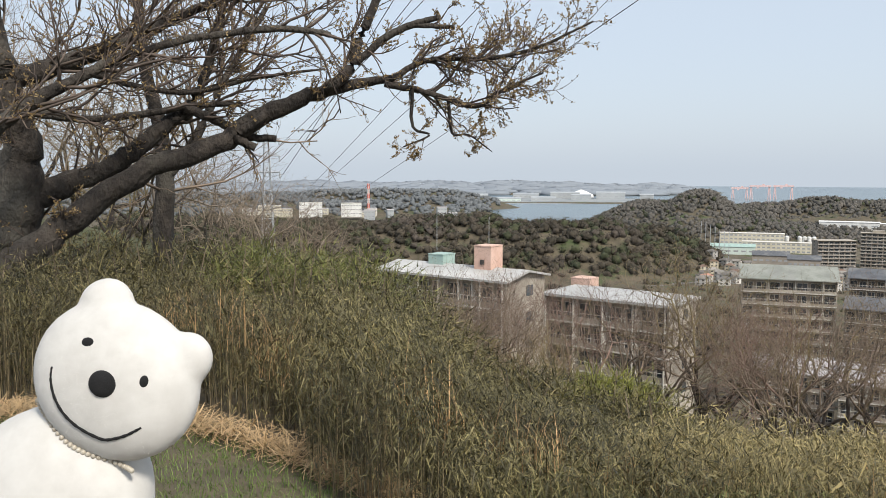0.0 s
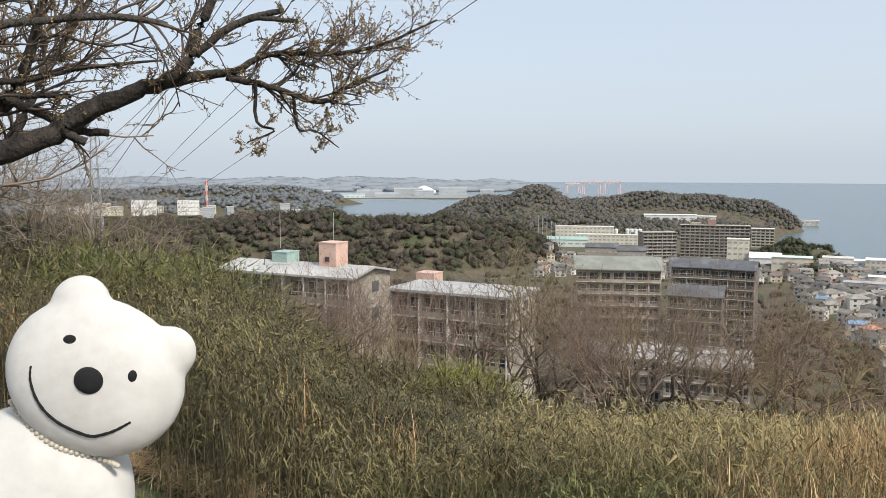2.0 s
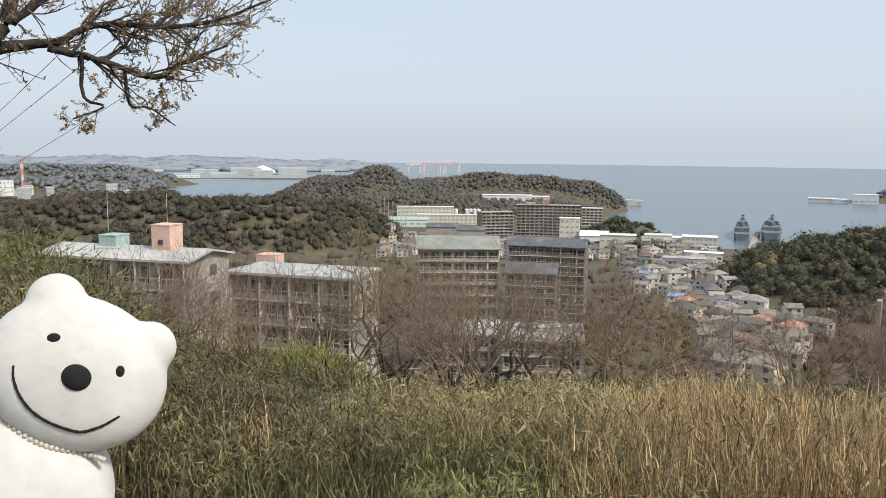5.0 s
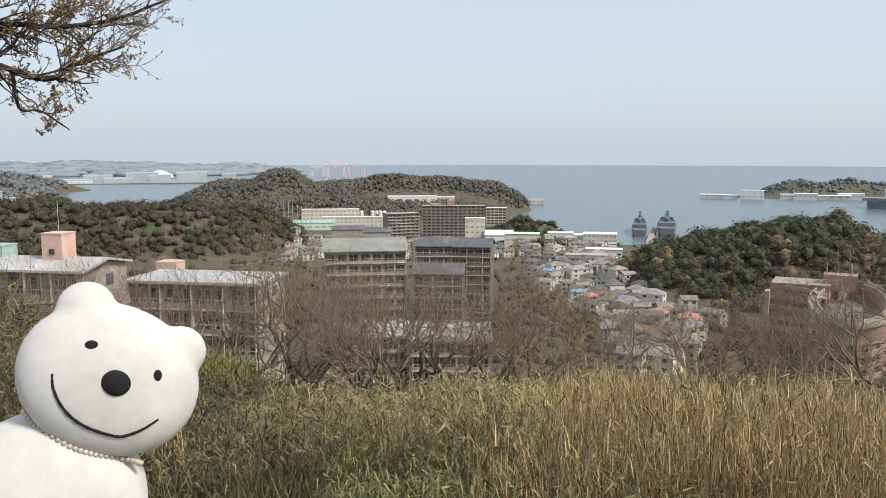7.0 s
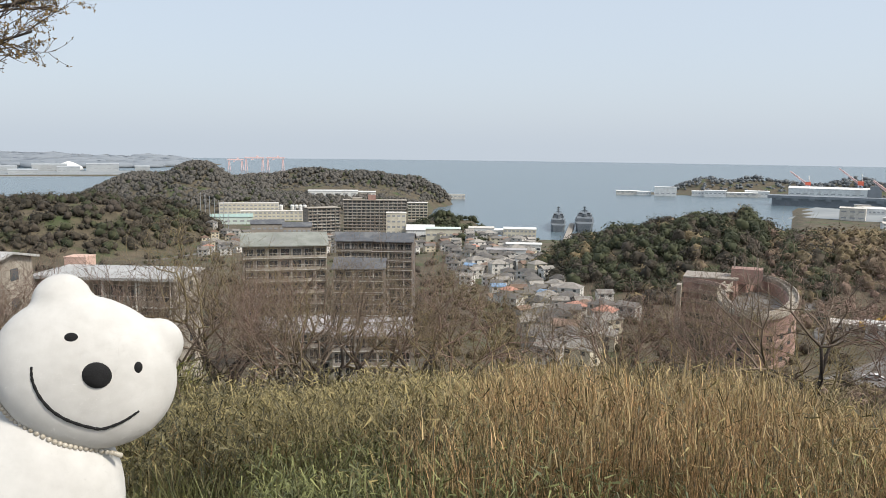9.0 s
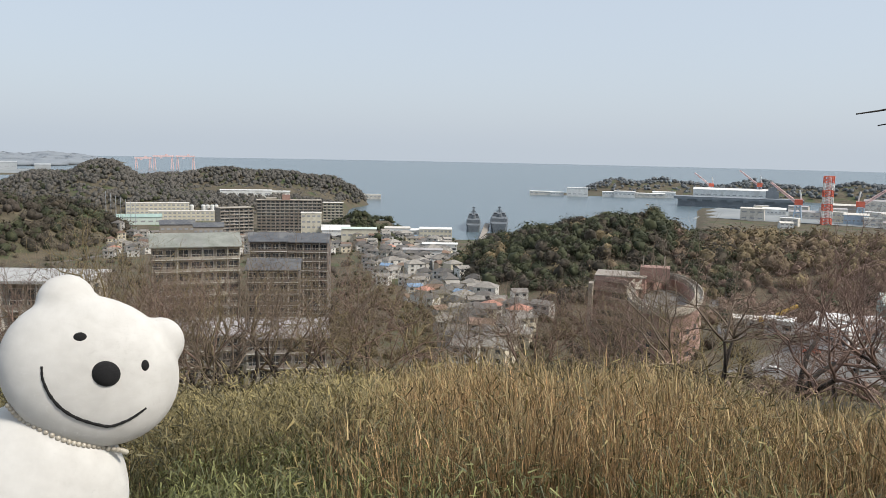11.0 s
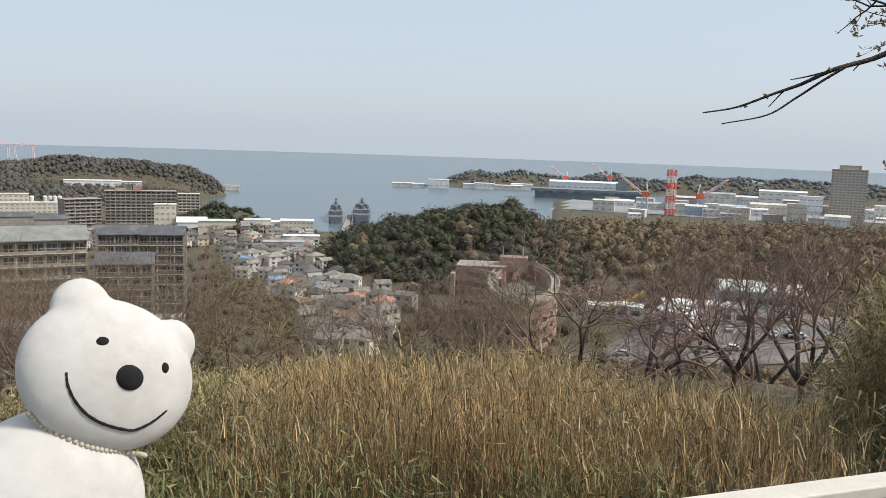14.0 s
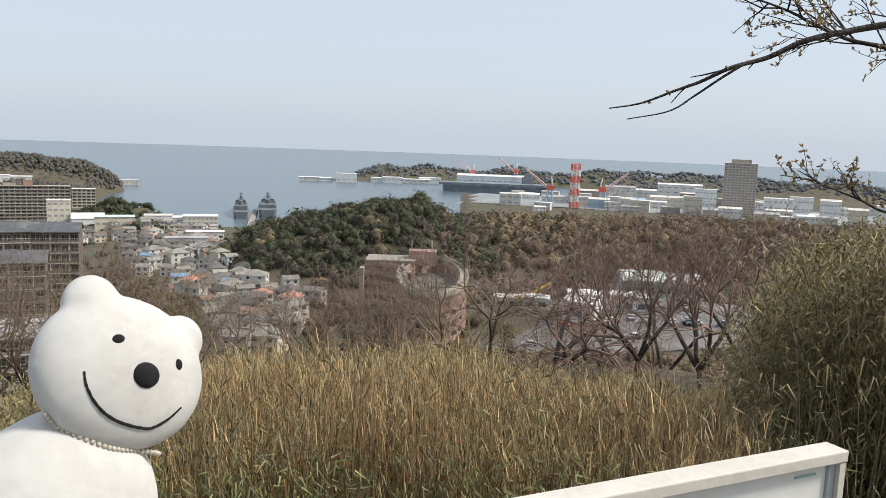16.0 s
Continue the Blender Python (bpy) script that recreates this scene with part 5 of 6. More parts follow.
# ---- houses of the town ----
M_WALLS = [material("house_wall_white", (0.52, 0.50, 0.47), (0.70, 0.68, 0.64), 0.4, 0.8, 0.05, objrand=0.6), material("house_wall_cream", (0.50, 0.44, 0.33), (0.62, 0.56, 0.44), 0.4, 0.8, 0.05, objrand=0.6),
           material("house_wall_grey", (0.28, 0.27, 0.255), (0.56, 0.54, 0.51), 0.4, 0.8, 0.05, objrand=0.6), material("house_wall_tan", (0.36, 0.29, 0.22), (0.46, 0.38, 0.30), 0.4, 0.8, 0.05, objrand=0.6)]
M_ROOFS = [material("slate_tiles", (0.05, 0.047, 0.044), (0.19, 0.177, 0.165), 0.5, 0.9, 0.2, objrand=0.6), material("brown_tiles", (0.13, 0.085, 0.065), (0.30, 0.205, 0.155), 0.5, 0.9, 0.2, objrand=0.6), material("grey_tiles", (0.11, 0.10, 0.092), (0.37, 0.345, 0.31), 0.5, 0.9, 0.2, objrand=0.6),
           material("red_tiles", (0.38, 0.18, 0.13), (0.48, 0.25, 0.19), 0.5, 0.9, 0.2, objrand=0.6), material("blue_sheet", (0.16, 0.25, 0.38), (0.22, 0.33, 0.47), 0.5, 0.6, 0.1)]
M_YELLOW = material("yellow_machine_paint", (0.60, 0.36, 0.05), (0.72, 0.45, 0.09), 0.6, 0.5, 0)
M_PALEGREEN = material("pale_green_sheeting", (0.50, 0.58, 0.54), (0.58, 0.66, 0.61), 0.1, 0.7, 0)
M_BLUE = material("greyish_blue_paint", (0.30, 0.39, 0.48), (0.40, 0.49, 0.58), 0.2, 0.7, 0)
WALL_WORDS, ROOF_WORDS = ("white", "cream", "grey", "tan"), ("dark slate", "brown tiled", "grey tiled", "red tiled", "blue sheet")


def house_kit(wm, rm, w, d, floors, hip):
    top = new("house")
    h = floors * 2.8
    part("wall", box("wall", M_WALLS[wm], -w / 2, w / 2, -d / 2, d / 2, -2.5, h), top)
    s = Shape()
    if hip:
        s.hip(-w / 2 - 0.5, w / 2 + 0.5, -d / 2 - 0.5, d / 2 + 0.5, h, h + d * 0.28)
    else:
        s.gable(-w / 2 - 0.4, w / 2 + 0.4, -d / 2 - 0.5, d / 2 + 0.5, h + 0.1, h + d * 0.26)
        for x in (-w / 2, w / 2 - 0.15):
            s.add([(x, -d / 2, h - 0.05), (x, d / 2, h - 0.05), (x, 0, h + d * 0.22), (x + 0.15, -d / 2, h - 0.05), (x + 0.15, d / 2, h - 0.05), (x + 0.15, 0, h + d * 0.22)], [[0, 1, 4, 3], [1, 2, 5, 4], [2, 0, 3, 5]], [[0, 2, 1], [3, 4, 5]])
    part("roof", s.mesh("roof", M_ROOFS[rm]), top)
    pane = box("window", M_GLASS, -0.8, 0.8, -0.05, 0.04, 0, 1.3)
    sill = box("sill", M_SLAB, -0.9, 0.9, -0.16, 0.02, -0.1, -0.002)
    for f in range(floors):
        for x in (-w * 0.25, w * 0.25):
            win = part("window", pane, top, m=pose(x, -d / 2, f * 2.8 + 0.9))
            part("sill", sill, win)
        part("window", pane, top, m=pose(w / 2, 0, f * 2.8 + 0.9, 0, 0, 90))
    tagged(top, WALL_WORDS[wm] + " house with a " + ROOF_WORDS[rm] + (" hipped" if hip else " gabled") + " roof", "house", "houses of the valley town")
    return top


gh = np.random.default_rng(15)
HOUSES = [house_kit(wm, rm, w, d, fl, hip) for wm, rm, w, d, fl, hip in ((0, 0, 9, 7, 2, True), (0, 2, 8, 7, 2, False), (1, 0, 9, 7, 2, False), (1, 1, 8, 7, 2, True), (2, 0, 9, 8, 2, True), (2, 2, 8, 6, 2, False), (3, 1, 9, 7, 2, False), (0, 3, 8, 7, 2, True), (0, 4, 8, 6, 2, False), (2, 1, 7, 6, 1, False), (0, 2, 12, 9, 3, True), (1, 2, 10, 8, 2, True))]
taken = []


def put_house(az, r, kind, turn, gap=7.6):
    p = at(az, r)
    if any((p.x - q[0]) ** 2 + (p.y - q[1]) ** 2 < gap * gap for q in taken):
        return
    taken.append((p.x, p.y))
    kit = HOUSES[kind]
    ob = copy_thing(kit, Matrix.Identity(4)) if kit.get("used") else kit
    kit["used"] = 1
    ob.matrix_basis = pose(p.x, p.y, float(ground(p.x, p.y)), 0, 0, az + turn) @ Matrix.Scale(0.78, 4)


CHOICE = [0, 0, 1, 1, 2, 3, 4, 4, 5, 5, 6, 9, 10, 11, 0, 4, 0, 1, 2, 3, 4, 5, 6, 9, 11, 1, 5, 0, 4, 7, 8, 2]
for az, r, kind in ((-42.6, 262, 11), (-43.7, 268, 7), (-44.3, 275, 3), (-41.6, 330, 8), (-40.6, 340, 2), (-47.3, 250, 5), (-45.6, 330, 1), (-56.9, 330, 0), (-58.2, 520, 0), (-57.2, 470, 2)):
    put_house(az, r, kind, gh.uniform(-35, 35), 4)
for k in range(900):
    az, r = gh.uniform(-45.5, -33.6), math.sqrt(gh.uniform(255 ** 2, 640 ** 2))
    left = np.interp(r, [250, 300, 410, 640], [-40.6, -38.8, -35.4, -33.5])
    right = np.interp(r, [250, 330, 400, 470, 640], [-46, -43.5, -41.6, -40.8, -40.4])
    if right < az < left and gh.random() < 0.92:
        put_house(az, r, CHOICE[gh.integers(len(CHOICE))], gh.uniform(-40, 40))
for k in range(70):
    put_house(gh.uniform(-45.8, -40.4), math.sqrt(gh.uniform(185 ** 2, 262 ** 2)), CHOICE[gh.integers(len(CHOICE))], gh.uniform(-40, 40))
for k in range(190):
    az, r = gh.uniform(-33.5, -17.5), math.sqrt(gh.uniform(530 ** 2, 690 ** 2))
    if float(ground(*at(az, r).to_2d())) < 16:
        put_house(az, r, CHOICE[gh.integers(len(CHOICE))], gh.uniform(-40, 40))


# ---- sheds, halls, schools and port buildings ----
def shed(az, r, w, d, h, wall, roof, label, turn=0, pitch=1.2, rows=1, name="warehouse", category="warehouse", z=None, cols=6):
    p = at(az, r)
    top = new(name)
    top.matrix_basis = pose(p.x, p.y, float(ground(p.x, p.y)) if z is None else z, 0, 0, az + turn)
    part("wall", box("wall", wall, -w / 2, w / 2, 0, d, -3, h), top)
    s = Shape()
    if pitch:
        s.gable(-w / 2 - 0.5, w / 2 + 0.5, -0.5, d + 0.5, h + 0.12, h + pitch, 0.2)
        for x in (-w / 2, w / 2 - 0.2):
            s.add([(x, 0, h - 0.05), (x, d, h - 0.05), (x, d / 2, h + pitch - 0.25), (x + 0.2, 0, h - 0.05), (x + 0.2, d, h - 0.05), (x + 0.2, d / 2, h + pitch - 0.25)], [[0, 1, 4, 3], [1, 2, 5, 4], [2, 0, 3, 5]], [[0, 2, 1], [3, 4, 5]])
    else:
        s.box(-w / 2 - 0.3, w / 2 + 0.3, -0.3, d + 0.3, h, h + 0.5)
    part("roof", s.mesh("roof", roof), top)
    bw = w / cols
    # Windows from 600 m out take the glass with haze in its colour.
    pane = box("window", M_GLASS if r < 600 else M_GLASS_HAZE, -bw * 0.3, bw * 0.3, -0.12, 0.05, 0, min(1.4, h * 0.4 / max(rows, 1) + 0.3))
    for f in range(rows):
        for c in range(cols):
            part("window", pane, top, m=pose(-w / 2 + (c + 0.5) * bw, 0, (f + 0.35) * h / rows))
    return tagged(top, label, category, "")


shed(-20.8, 868, 60, 12, 11, M_CREAM, M_SLAB, "cream four-storey school building below the headland", rows=3, cols=14, name="school", category="school", pitch=0)
shed(-22.6, 835, 70, 12, 10, M_CREAM, M_SLAB, "long cream school building below the headland", rows=3, cols=16, name="school", category="school", pitch=0)
shed(-19.6, 800, 40, 18, 7, M_PALEGREEN, M_TEAL, "pale green sports hall near the school", pitch=2.5)
shed(-22.0, 660, 26, 14, 13, M_CONCRETE_TAN, M_ROOF_DARK, "brown hall with a dark roof", pitch=3, rows=2)
shed(-24.0, 640, 22, 14, 12, M_CONCRETE_TAN, M_ROOF_DARK, "brown hall with a dark roof", pitch=3, rows=2)
shed(-32.6, 640, 22, 30, 10, M_WHITE, M_WHITE, "white hall with a curved white roof", pitch=3, rows=1)
shed(-30.9, 655, 16, 12, 22, M_CREAM, M_SLAB, "cream five-storey office block", pitch=0, rows=5, cols=4, name="office_block", category="office")
shed(-34.2, 610, 26, 12, 8, M_CREAM, M_PALEGREEN, "low cream building with a pale green roof", pitch=1)
shed(-36.9, 640, 20, 14, 9, M_WHITE, M_SLAB, "white flat-roofed harbour building", pitch=0, rows=2)
shed(-39.6, 650, 26, 16, 10, M_CREAM, M_WHITE, "yellow-cream flat-roofed harbour building", pitch=0, rows=3, cols=8)
shed(-38.0, 665, 30, 16, 8, M_WHITE, M_WHITE, "white flat-roofed harbour building", pitch=0, rows=2, cols=8)
shed(-39.9, 560, 24, 10, 6, M_WHITE, M_WHITE, "long low white shop", pitch=0.8)
shed(-38.7, 500, 24, 9, 6, M_WHITE, M_ROOF_GREY, "long low white building", pitch=0.8)
shed(9.2, 1300, 36, 18, 20, M_WHITE, M_SLAB, "white hospital block beyond the ridge", pitch=0, rows=3, cols=8, name="office_block", category="office", z=12)
shed(6.4, 1300, 32, 18, 19, M_WHITE, M_SLAB, "white office block standing beyond the ridge", pitch=0, rows=3, cols=7, name="office_block", category="office", z=12)
shed(12.0, 1320, 36, 18, 15, M_CREAM, M_SLAB, "cream block beyond the ridge", pitch=0, rows=3, z=12)
shed(-26.5, 1000, 60, 16, 7, M_WHITE, M_WHITE, "white shed on the headland", pitch=0.8)
shed(-28.6, 1010, 30, 14, 6, M_SLAB, M_WHITE, "pale shed on the headland", pitch=0.8)
shed(-34.9, 1260, 36, 12, 5, M_SLAB, M_SLAB, "pale pumping house on the point", pitch=0, z=2)
for az, r, w, h, wall, lab in ((-4.6, 2200, 120, 10, M_PALEGREEN, "pale green harbour shed"), (-7.0, 2230, 120, 12, M_FARHAZE, "pale green harbour shed"), (-9.6, 2330, 100, 18, M_FARHAZE, "pinkish-grey factory hall"), (-11.6, 2420, 150, 24, M_FARHAZE, "long pale shipyard hall"), (-14.0, 2380, 70, 18, M_FARHAZE, "white factory hall"), (-5.8, 2480, 140, 14, M_FARHAZE, "white factory hall"), (-2.2, 2450, 150, 14, M_FARHAZE, "grey factory hall"), (-8.5, 2500, 160, 20, M_FARHAZE, "grey factory hall"), (1.5, 2300, 150, 12, M_FARHAZE, "white factory hall"), (4.5, 2450, 180, 14, M_FARHAZE, "grey factory hall")):
    shed(az, r, w * 0.55, 40, h * 0.8, wall, M_FARHAZE, lab + " beyond the inlet", pitch=3, cols=5)
# the port
shed(-49.4, 1465, 37, 20, 17, M_WHITE, M_WHITE, "large white windowless hall on the point", pitch=0, cols=4)
for az, r, w, h, wall in ((-46.9, 1480, 40, 4, M_SLAB), (-48.0, 1475, 24, 5, M_WHITE), (-51.6, 1490, 26, 6, M_WHITE), (-52.6, 1480, 36, 8, M_WHITE), (-54.1, 1500, 60, 5, M_SLAB), (-55.2, 1510, 40, 8, M_WHITE)):
    shed(az, r, w, 16, h, wall, M_WHITE, "low pale quay shed on the point", pitch=1, cols=5)
shed(-59.5, 1540, 130, 40, 15, M_WHITE, M_WHITE, "long white quay warehouse behind the carrier", pitch=3, cols=12)
for az, r, w, h, wall, roof, lab in ((-66.3, 1150, 40, 16, M_CONCRETE_TAN, M_SLAB, "beige dock workshop"), (-68.4, 1180, 60, 22, M_SLAB, M_ROOF_GREY, "grey dock workshop"), (-70.0, 1240, 50, 26, M_WHITE, M_WHITE, "white dock hall"), (-72.3, 1250, 90, 33, M_WHITE, M_WHITE, "large white dock hall"), (-74.0, 1150, 40, 26, M_WHITE, M_SLAB, "white office building"), (-69.3, 1060, 44, 12, M_WHITE, M_BLUE, "white shed with a blue roof"), (-71.5, 1080, 60, 16, M_CREAM, M_SLAB, "cream dock building"),
                                     (-64.0, 1080, 50, 9, M_SLAB, M_ROOF_GREY, "grey quay shed"), (-62.2, 1120, 40, 8, M_WHITE, M_WHITE, "white quay shed"), (-67.0, 1020, 36, 12, M_BLUE, M_SLAB, "blue-grey shed"), (-73.2, 990, 30, 24, M_CREAM, M_SLAB, "cream apartment house"), (-78.5, 1050, 46, 24, M_WHITE, M_WHITE, "white apartment house by the port"), (-79.9, 1150, 40, 22, M_WHITE, M_SLAB, "white apartment house by the port"), (-81.6, 1000, 30, 28, M_WHITE, M_SLAB, "white apartment tower by the port"), (-83.2, 950, 26, 22, M_CREAM, M_SLAB, "cream building by the port"), (-85.0, 980, 40, 26, M_WHITE, M_SLAB, "white apartment house by the port"), (-87.5, 1000, 40, 22, M_SLAB, M_SLAB, "grey building by the port"), (-75.6, 930, 34, 16, M_WHITE, M_SLAB, "white building by the port"), (-77.9, 900, 34, 15, M_CREAM, M_ROOF_GREY, "cream building by the port")):
    shed(az, r, w * 0.7, 18, h * 0.88, wall, roof, lab + ("" if "port" in lab else " in the dockyard"), pitch=0 if "house" in lab or "office" in lab else 2, rows=max(1, int(h / 8)), cols=6)
gp = np.random.default_rng(8)
for k in range(34):
    wall, word = ((M_WHITE, "white"), (M_CREAM, "cream"), (M_SLAB, "grey"), (M_CONCRETE_TAN, "tan"))[gp.integers(4)]
    shed(gp.uniform(-90, -60.5), gp.uniform(900, 1250), gp.uniform(12, 30), 12, gp.uniform(6, 15), wall, (M_SLAB, M_ROOF_GREY, M_WHITE)[gp.integers(3)], "small " + word + " workshop in the dockyard", turn=gp.uniform(-20, 20), pitch=(0, 1.5)[gp.integers(2)], rows=2, cols=3, name="workshop", category="workshop")
for k in range(16):
    wall, word = ((M_FARHAZE, "pale"), (M_CREAM, "cream"), (M_SLAB, "grey"))[gp.integers(3)]
    shed(gp.uniform(-1, 16), gp.uniform(1260, 1480), gp.uniform(10, 24), 12, gp.uniform(6, 14), wall, M_ROOF_GREY, "small " + word + " building beyond the ridge", turn=gp.uniform(-20, 20), pitch=1.5, rows=2, cols=3, name="workshop", category="workshop", z=gp.uniform(6, 11))
# the works yard on the terrace
shed(-68.1, 232, 22, 9, 5, M_WHITE, M_WHITE, "long white site shed with a flat roof", turn=8, pitch=0.6)
shed(-66.0, 222, 9, 8, 6, M_WHITE, M_WHITE, "white site shed on the works yard", turn=-20, pitch=0.8, cols=3)
shed(-70.5, 262, 14, 12, 5.5, M_TEAL, M_PALEGREEN, "pale green hall with a gabled green roof", turn=12, pitch=2.6, cols=4)
shed(-73.0, 268, 13, 12, 5.5, M_SLAB, M_ROOF_GREY, "grey hall with a gabled roof", turn=10, pitch=2.4, cols=4)
shed(-63.0, 250, 8, 7, 4, M_WHITE, M_WHITE, "small white site hut on the terrace", pitch=0.5, cols=2)
shed(-61.0, 262, 8, 6, 4, M_SLAB, M_SLAB, "small grey site hut", pitch=0.5, cols=2)


def strip(name, label, pts, width, mat, lift=0.25, category="road"):
    """A road laid on the ground along bearings and distances."""
    P = spline([(*at(a, r).to_2d(), 0) for a, r in pts], 10)
    d = np.gradient(P, axis=0)
    n = np.stack([-d[:, 1], d[:, 0], 0 * d[:, 0]], -1)
    n /= np.linalg.norm(n, axis=1)[:, None]
    s = np.linspace(-0.5, 0.5, 5)
    G = P[:, None] + n[:, None] * s[None, :, None] * width
    G[..., 2] = ground(G[..., 0], G[..., 1]) + lift
    k = len(P)
    i, j = np.meshgrid(np.arange(k - 1), np.arange(4), indexing="ij")
    Q = np.stack([i * 5 + j, i * 5 + j + 1, (i + 1) * 5 + j + 1, (i + 1) * 5 + j], -1).reshape(-1, 4)
    tagged(new(name, mesh(name, G.reshape(-1, 3), Q, mat)), label, category, kind="structure")


strip("road", "grey asphalt road climbing behind the pink block", [(-60.2, 250), (-59.8, 300), (-59.0, 360), (-58.4, 420)], 8, M_ASPHALT)
strip("road", "wide grey asphalt yard on the terrace", [(-62, 215), (-67, 208), (-72, 212), (-79, 222)], 38, M_ASPHALT)
strip("road", "pale works yard on the terrace", [(-63, 258), (-68, 262), (-74, 250), (-80, 250)], 26, M_ASPHALT, 0.3)
strip("road", "asphalt street through the valley town", [(-43.0, 262), (-41, 330), (-39, 430), (-37.6, 540), (-38.5, 640)], 7, M_ASPHALT, 0.3)
strip("road", "asphalt street below the ridge", [(-14, 520), (-18, 560), (-22, 590), (-27, 610), (-33, 620)], 9, M_ASPHALT, 0.3)


# Sheets laid over the brown ground to give it the haze colour.
strip("pavement", "harbour land beyond the inlet, grey-blue from painted haze", [(-13.5, 2330), (-5, 2330), (5, 2330), (16, 2330), (30, 2330)], 540, M_FARLAND, 0.6, "quay")
strip("pavement", "concrete quays of the port with a painted haze tint", [(-58, 1150), (-66, 1120), (-74, 1110), (-84, 1110), (-92, 1110)], 250, M_FARLAND, 0.4, "quay")


def car_kit(mat):
    top = new("car")
    prof = [(-2.1, 0.35), (-2.1, 0.8), (-1.2, 0.95), (-0.6, 1.45), (0.9, 1.45), (1.6, 0.98), (2.05, 0.85), (2.1, 0.35)]
    n = len(prof)
    V = [(x, y, z) for y in (-0.82, 0.82) for x, z in prof]
    s = Shape().add(V, [[i, i + 1, n + i + 1, n + i] for i in range(n - 1)] + [[n - 1, 0, n, 2 * n - 1]] + [[0, 7, 6, 1], [1, 6, 5, 2], [2, 5, 4, 3], [n + 1, n + 6, n + 7, n], [n + 2, n + 5, n + 6, n + 1], [n + 3, n + 4, n + 5, n + 2]])
    part("body", s.mesh("body", mat), top)
    part("windscreen", Shape().box(-0.95, 1.3, -0.83, 0.83, 1.0, 1.36).mesh("windscreen", M_GLASS), top)
    wheel = Shape().tube([(0, -0.12, 0), (0, 0.12, 0)], 0.33, 10).mesh("wheel", M_BLACK)
    for x in (-1.3, 1.3):
        for y in (-0.78, 0.78):
            part("wheel", wheel, top, m=pose(x, y, 0.33))
    return top


for k, (m, word) in enumerate(((M_WHITE, "white"), (M_METAL, "silver"), (M_DARK, "black"), (M_REDWHITE, "red"))):
    kit = tagged(car_kit(m), word + " car parked on the works yard", "car", "parked cars")
    for q in range(7 if k < 2 else 3 if k < 3 else 1):
        az, r = gh.uniform(-79, -62), gh.uniform(198, 222)
        p = at(az, r)
        ob = kit if q == 0 else copy_thing(kit, Matrix.Identity(4))
        ob.matrix_basis = pose(p.x, p.y, float(ground(p.x, p.y)) + 0.28, 0, 0, az + 90 * gh.integers(2) + gh.uniform(-8, 8))


def crane_truck():
    p = at(-62.6, 262)
    top = tagged(new("mobile_crane"), "yellow mobile crane with its boom lowered", "crane")
    top.matrix_basis = pose(p.x, p.y, float(ground(p.x, p.y)) + 0.3, 0, 0, -62.6)
    part("chassis", box("chassis", M_YELLOW, -4, 4, -1.3, 1.3, 0.6, 1.6), top)
    part("cab", box("cab", M_YELLOW, -4, -2, -1.2, 1.2, 1.605, 3.0), top)
    part("boom", Shape().tube([(-2, 0, 2.2), (6.5, 0, 7.5)], 0.6, 4).mesh("boom", M_YELLOW), top)
    w = Shape().tube([(0, -0.25, 0), (0, 0.25, 0)], 0.6, 10).mesh("wheel", M_BLACK)
    for x in (-3, 0, 3):
        for y in (-1.2, 1.2):
            part("wheel", w, top, m=pose(x, y, 0.6))


crane_truck()


# ---- the pink hillside block with its oval drive ----
def oval(cx, cy, a, b, n=48, t0=0.0, t1=2 * math.pi):
    th = np.linspace(t0, t1, n)
    return np.stack([cx + a * np.cos(th), cy + b * np.sin(th)], -1)


def ribbon(inner, outer, z0, z1):
    """A closed solid band between two outlines."""
    n = len(inner)
    V = np.concatenate([np.c_[o, np.full(n, z)] for o, z in ((inner, z0), (outer, z0), (outer, z1), (inner, z1))])
    Q = []
    for i in range(n - 1):
        for q in range(4):
            u, v = q * n, ((q + 1) % 4) * n
            Q.append([u + i, u + i + 1, v + i + 1, v + i])
    Q += [[0, n, 2 * n, 3 * n], [n - 1, 4 * n - 1, 3 * n - 1, 2 * n - 1]]
    return Shape().add(V, Q)


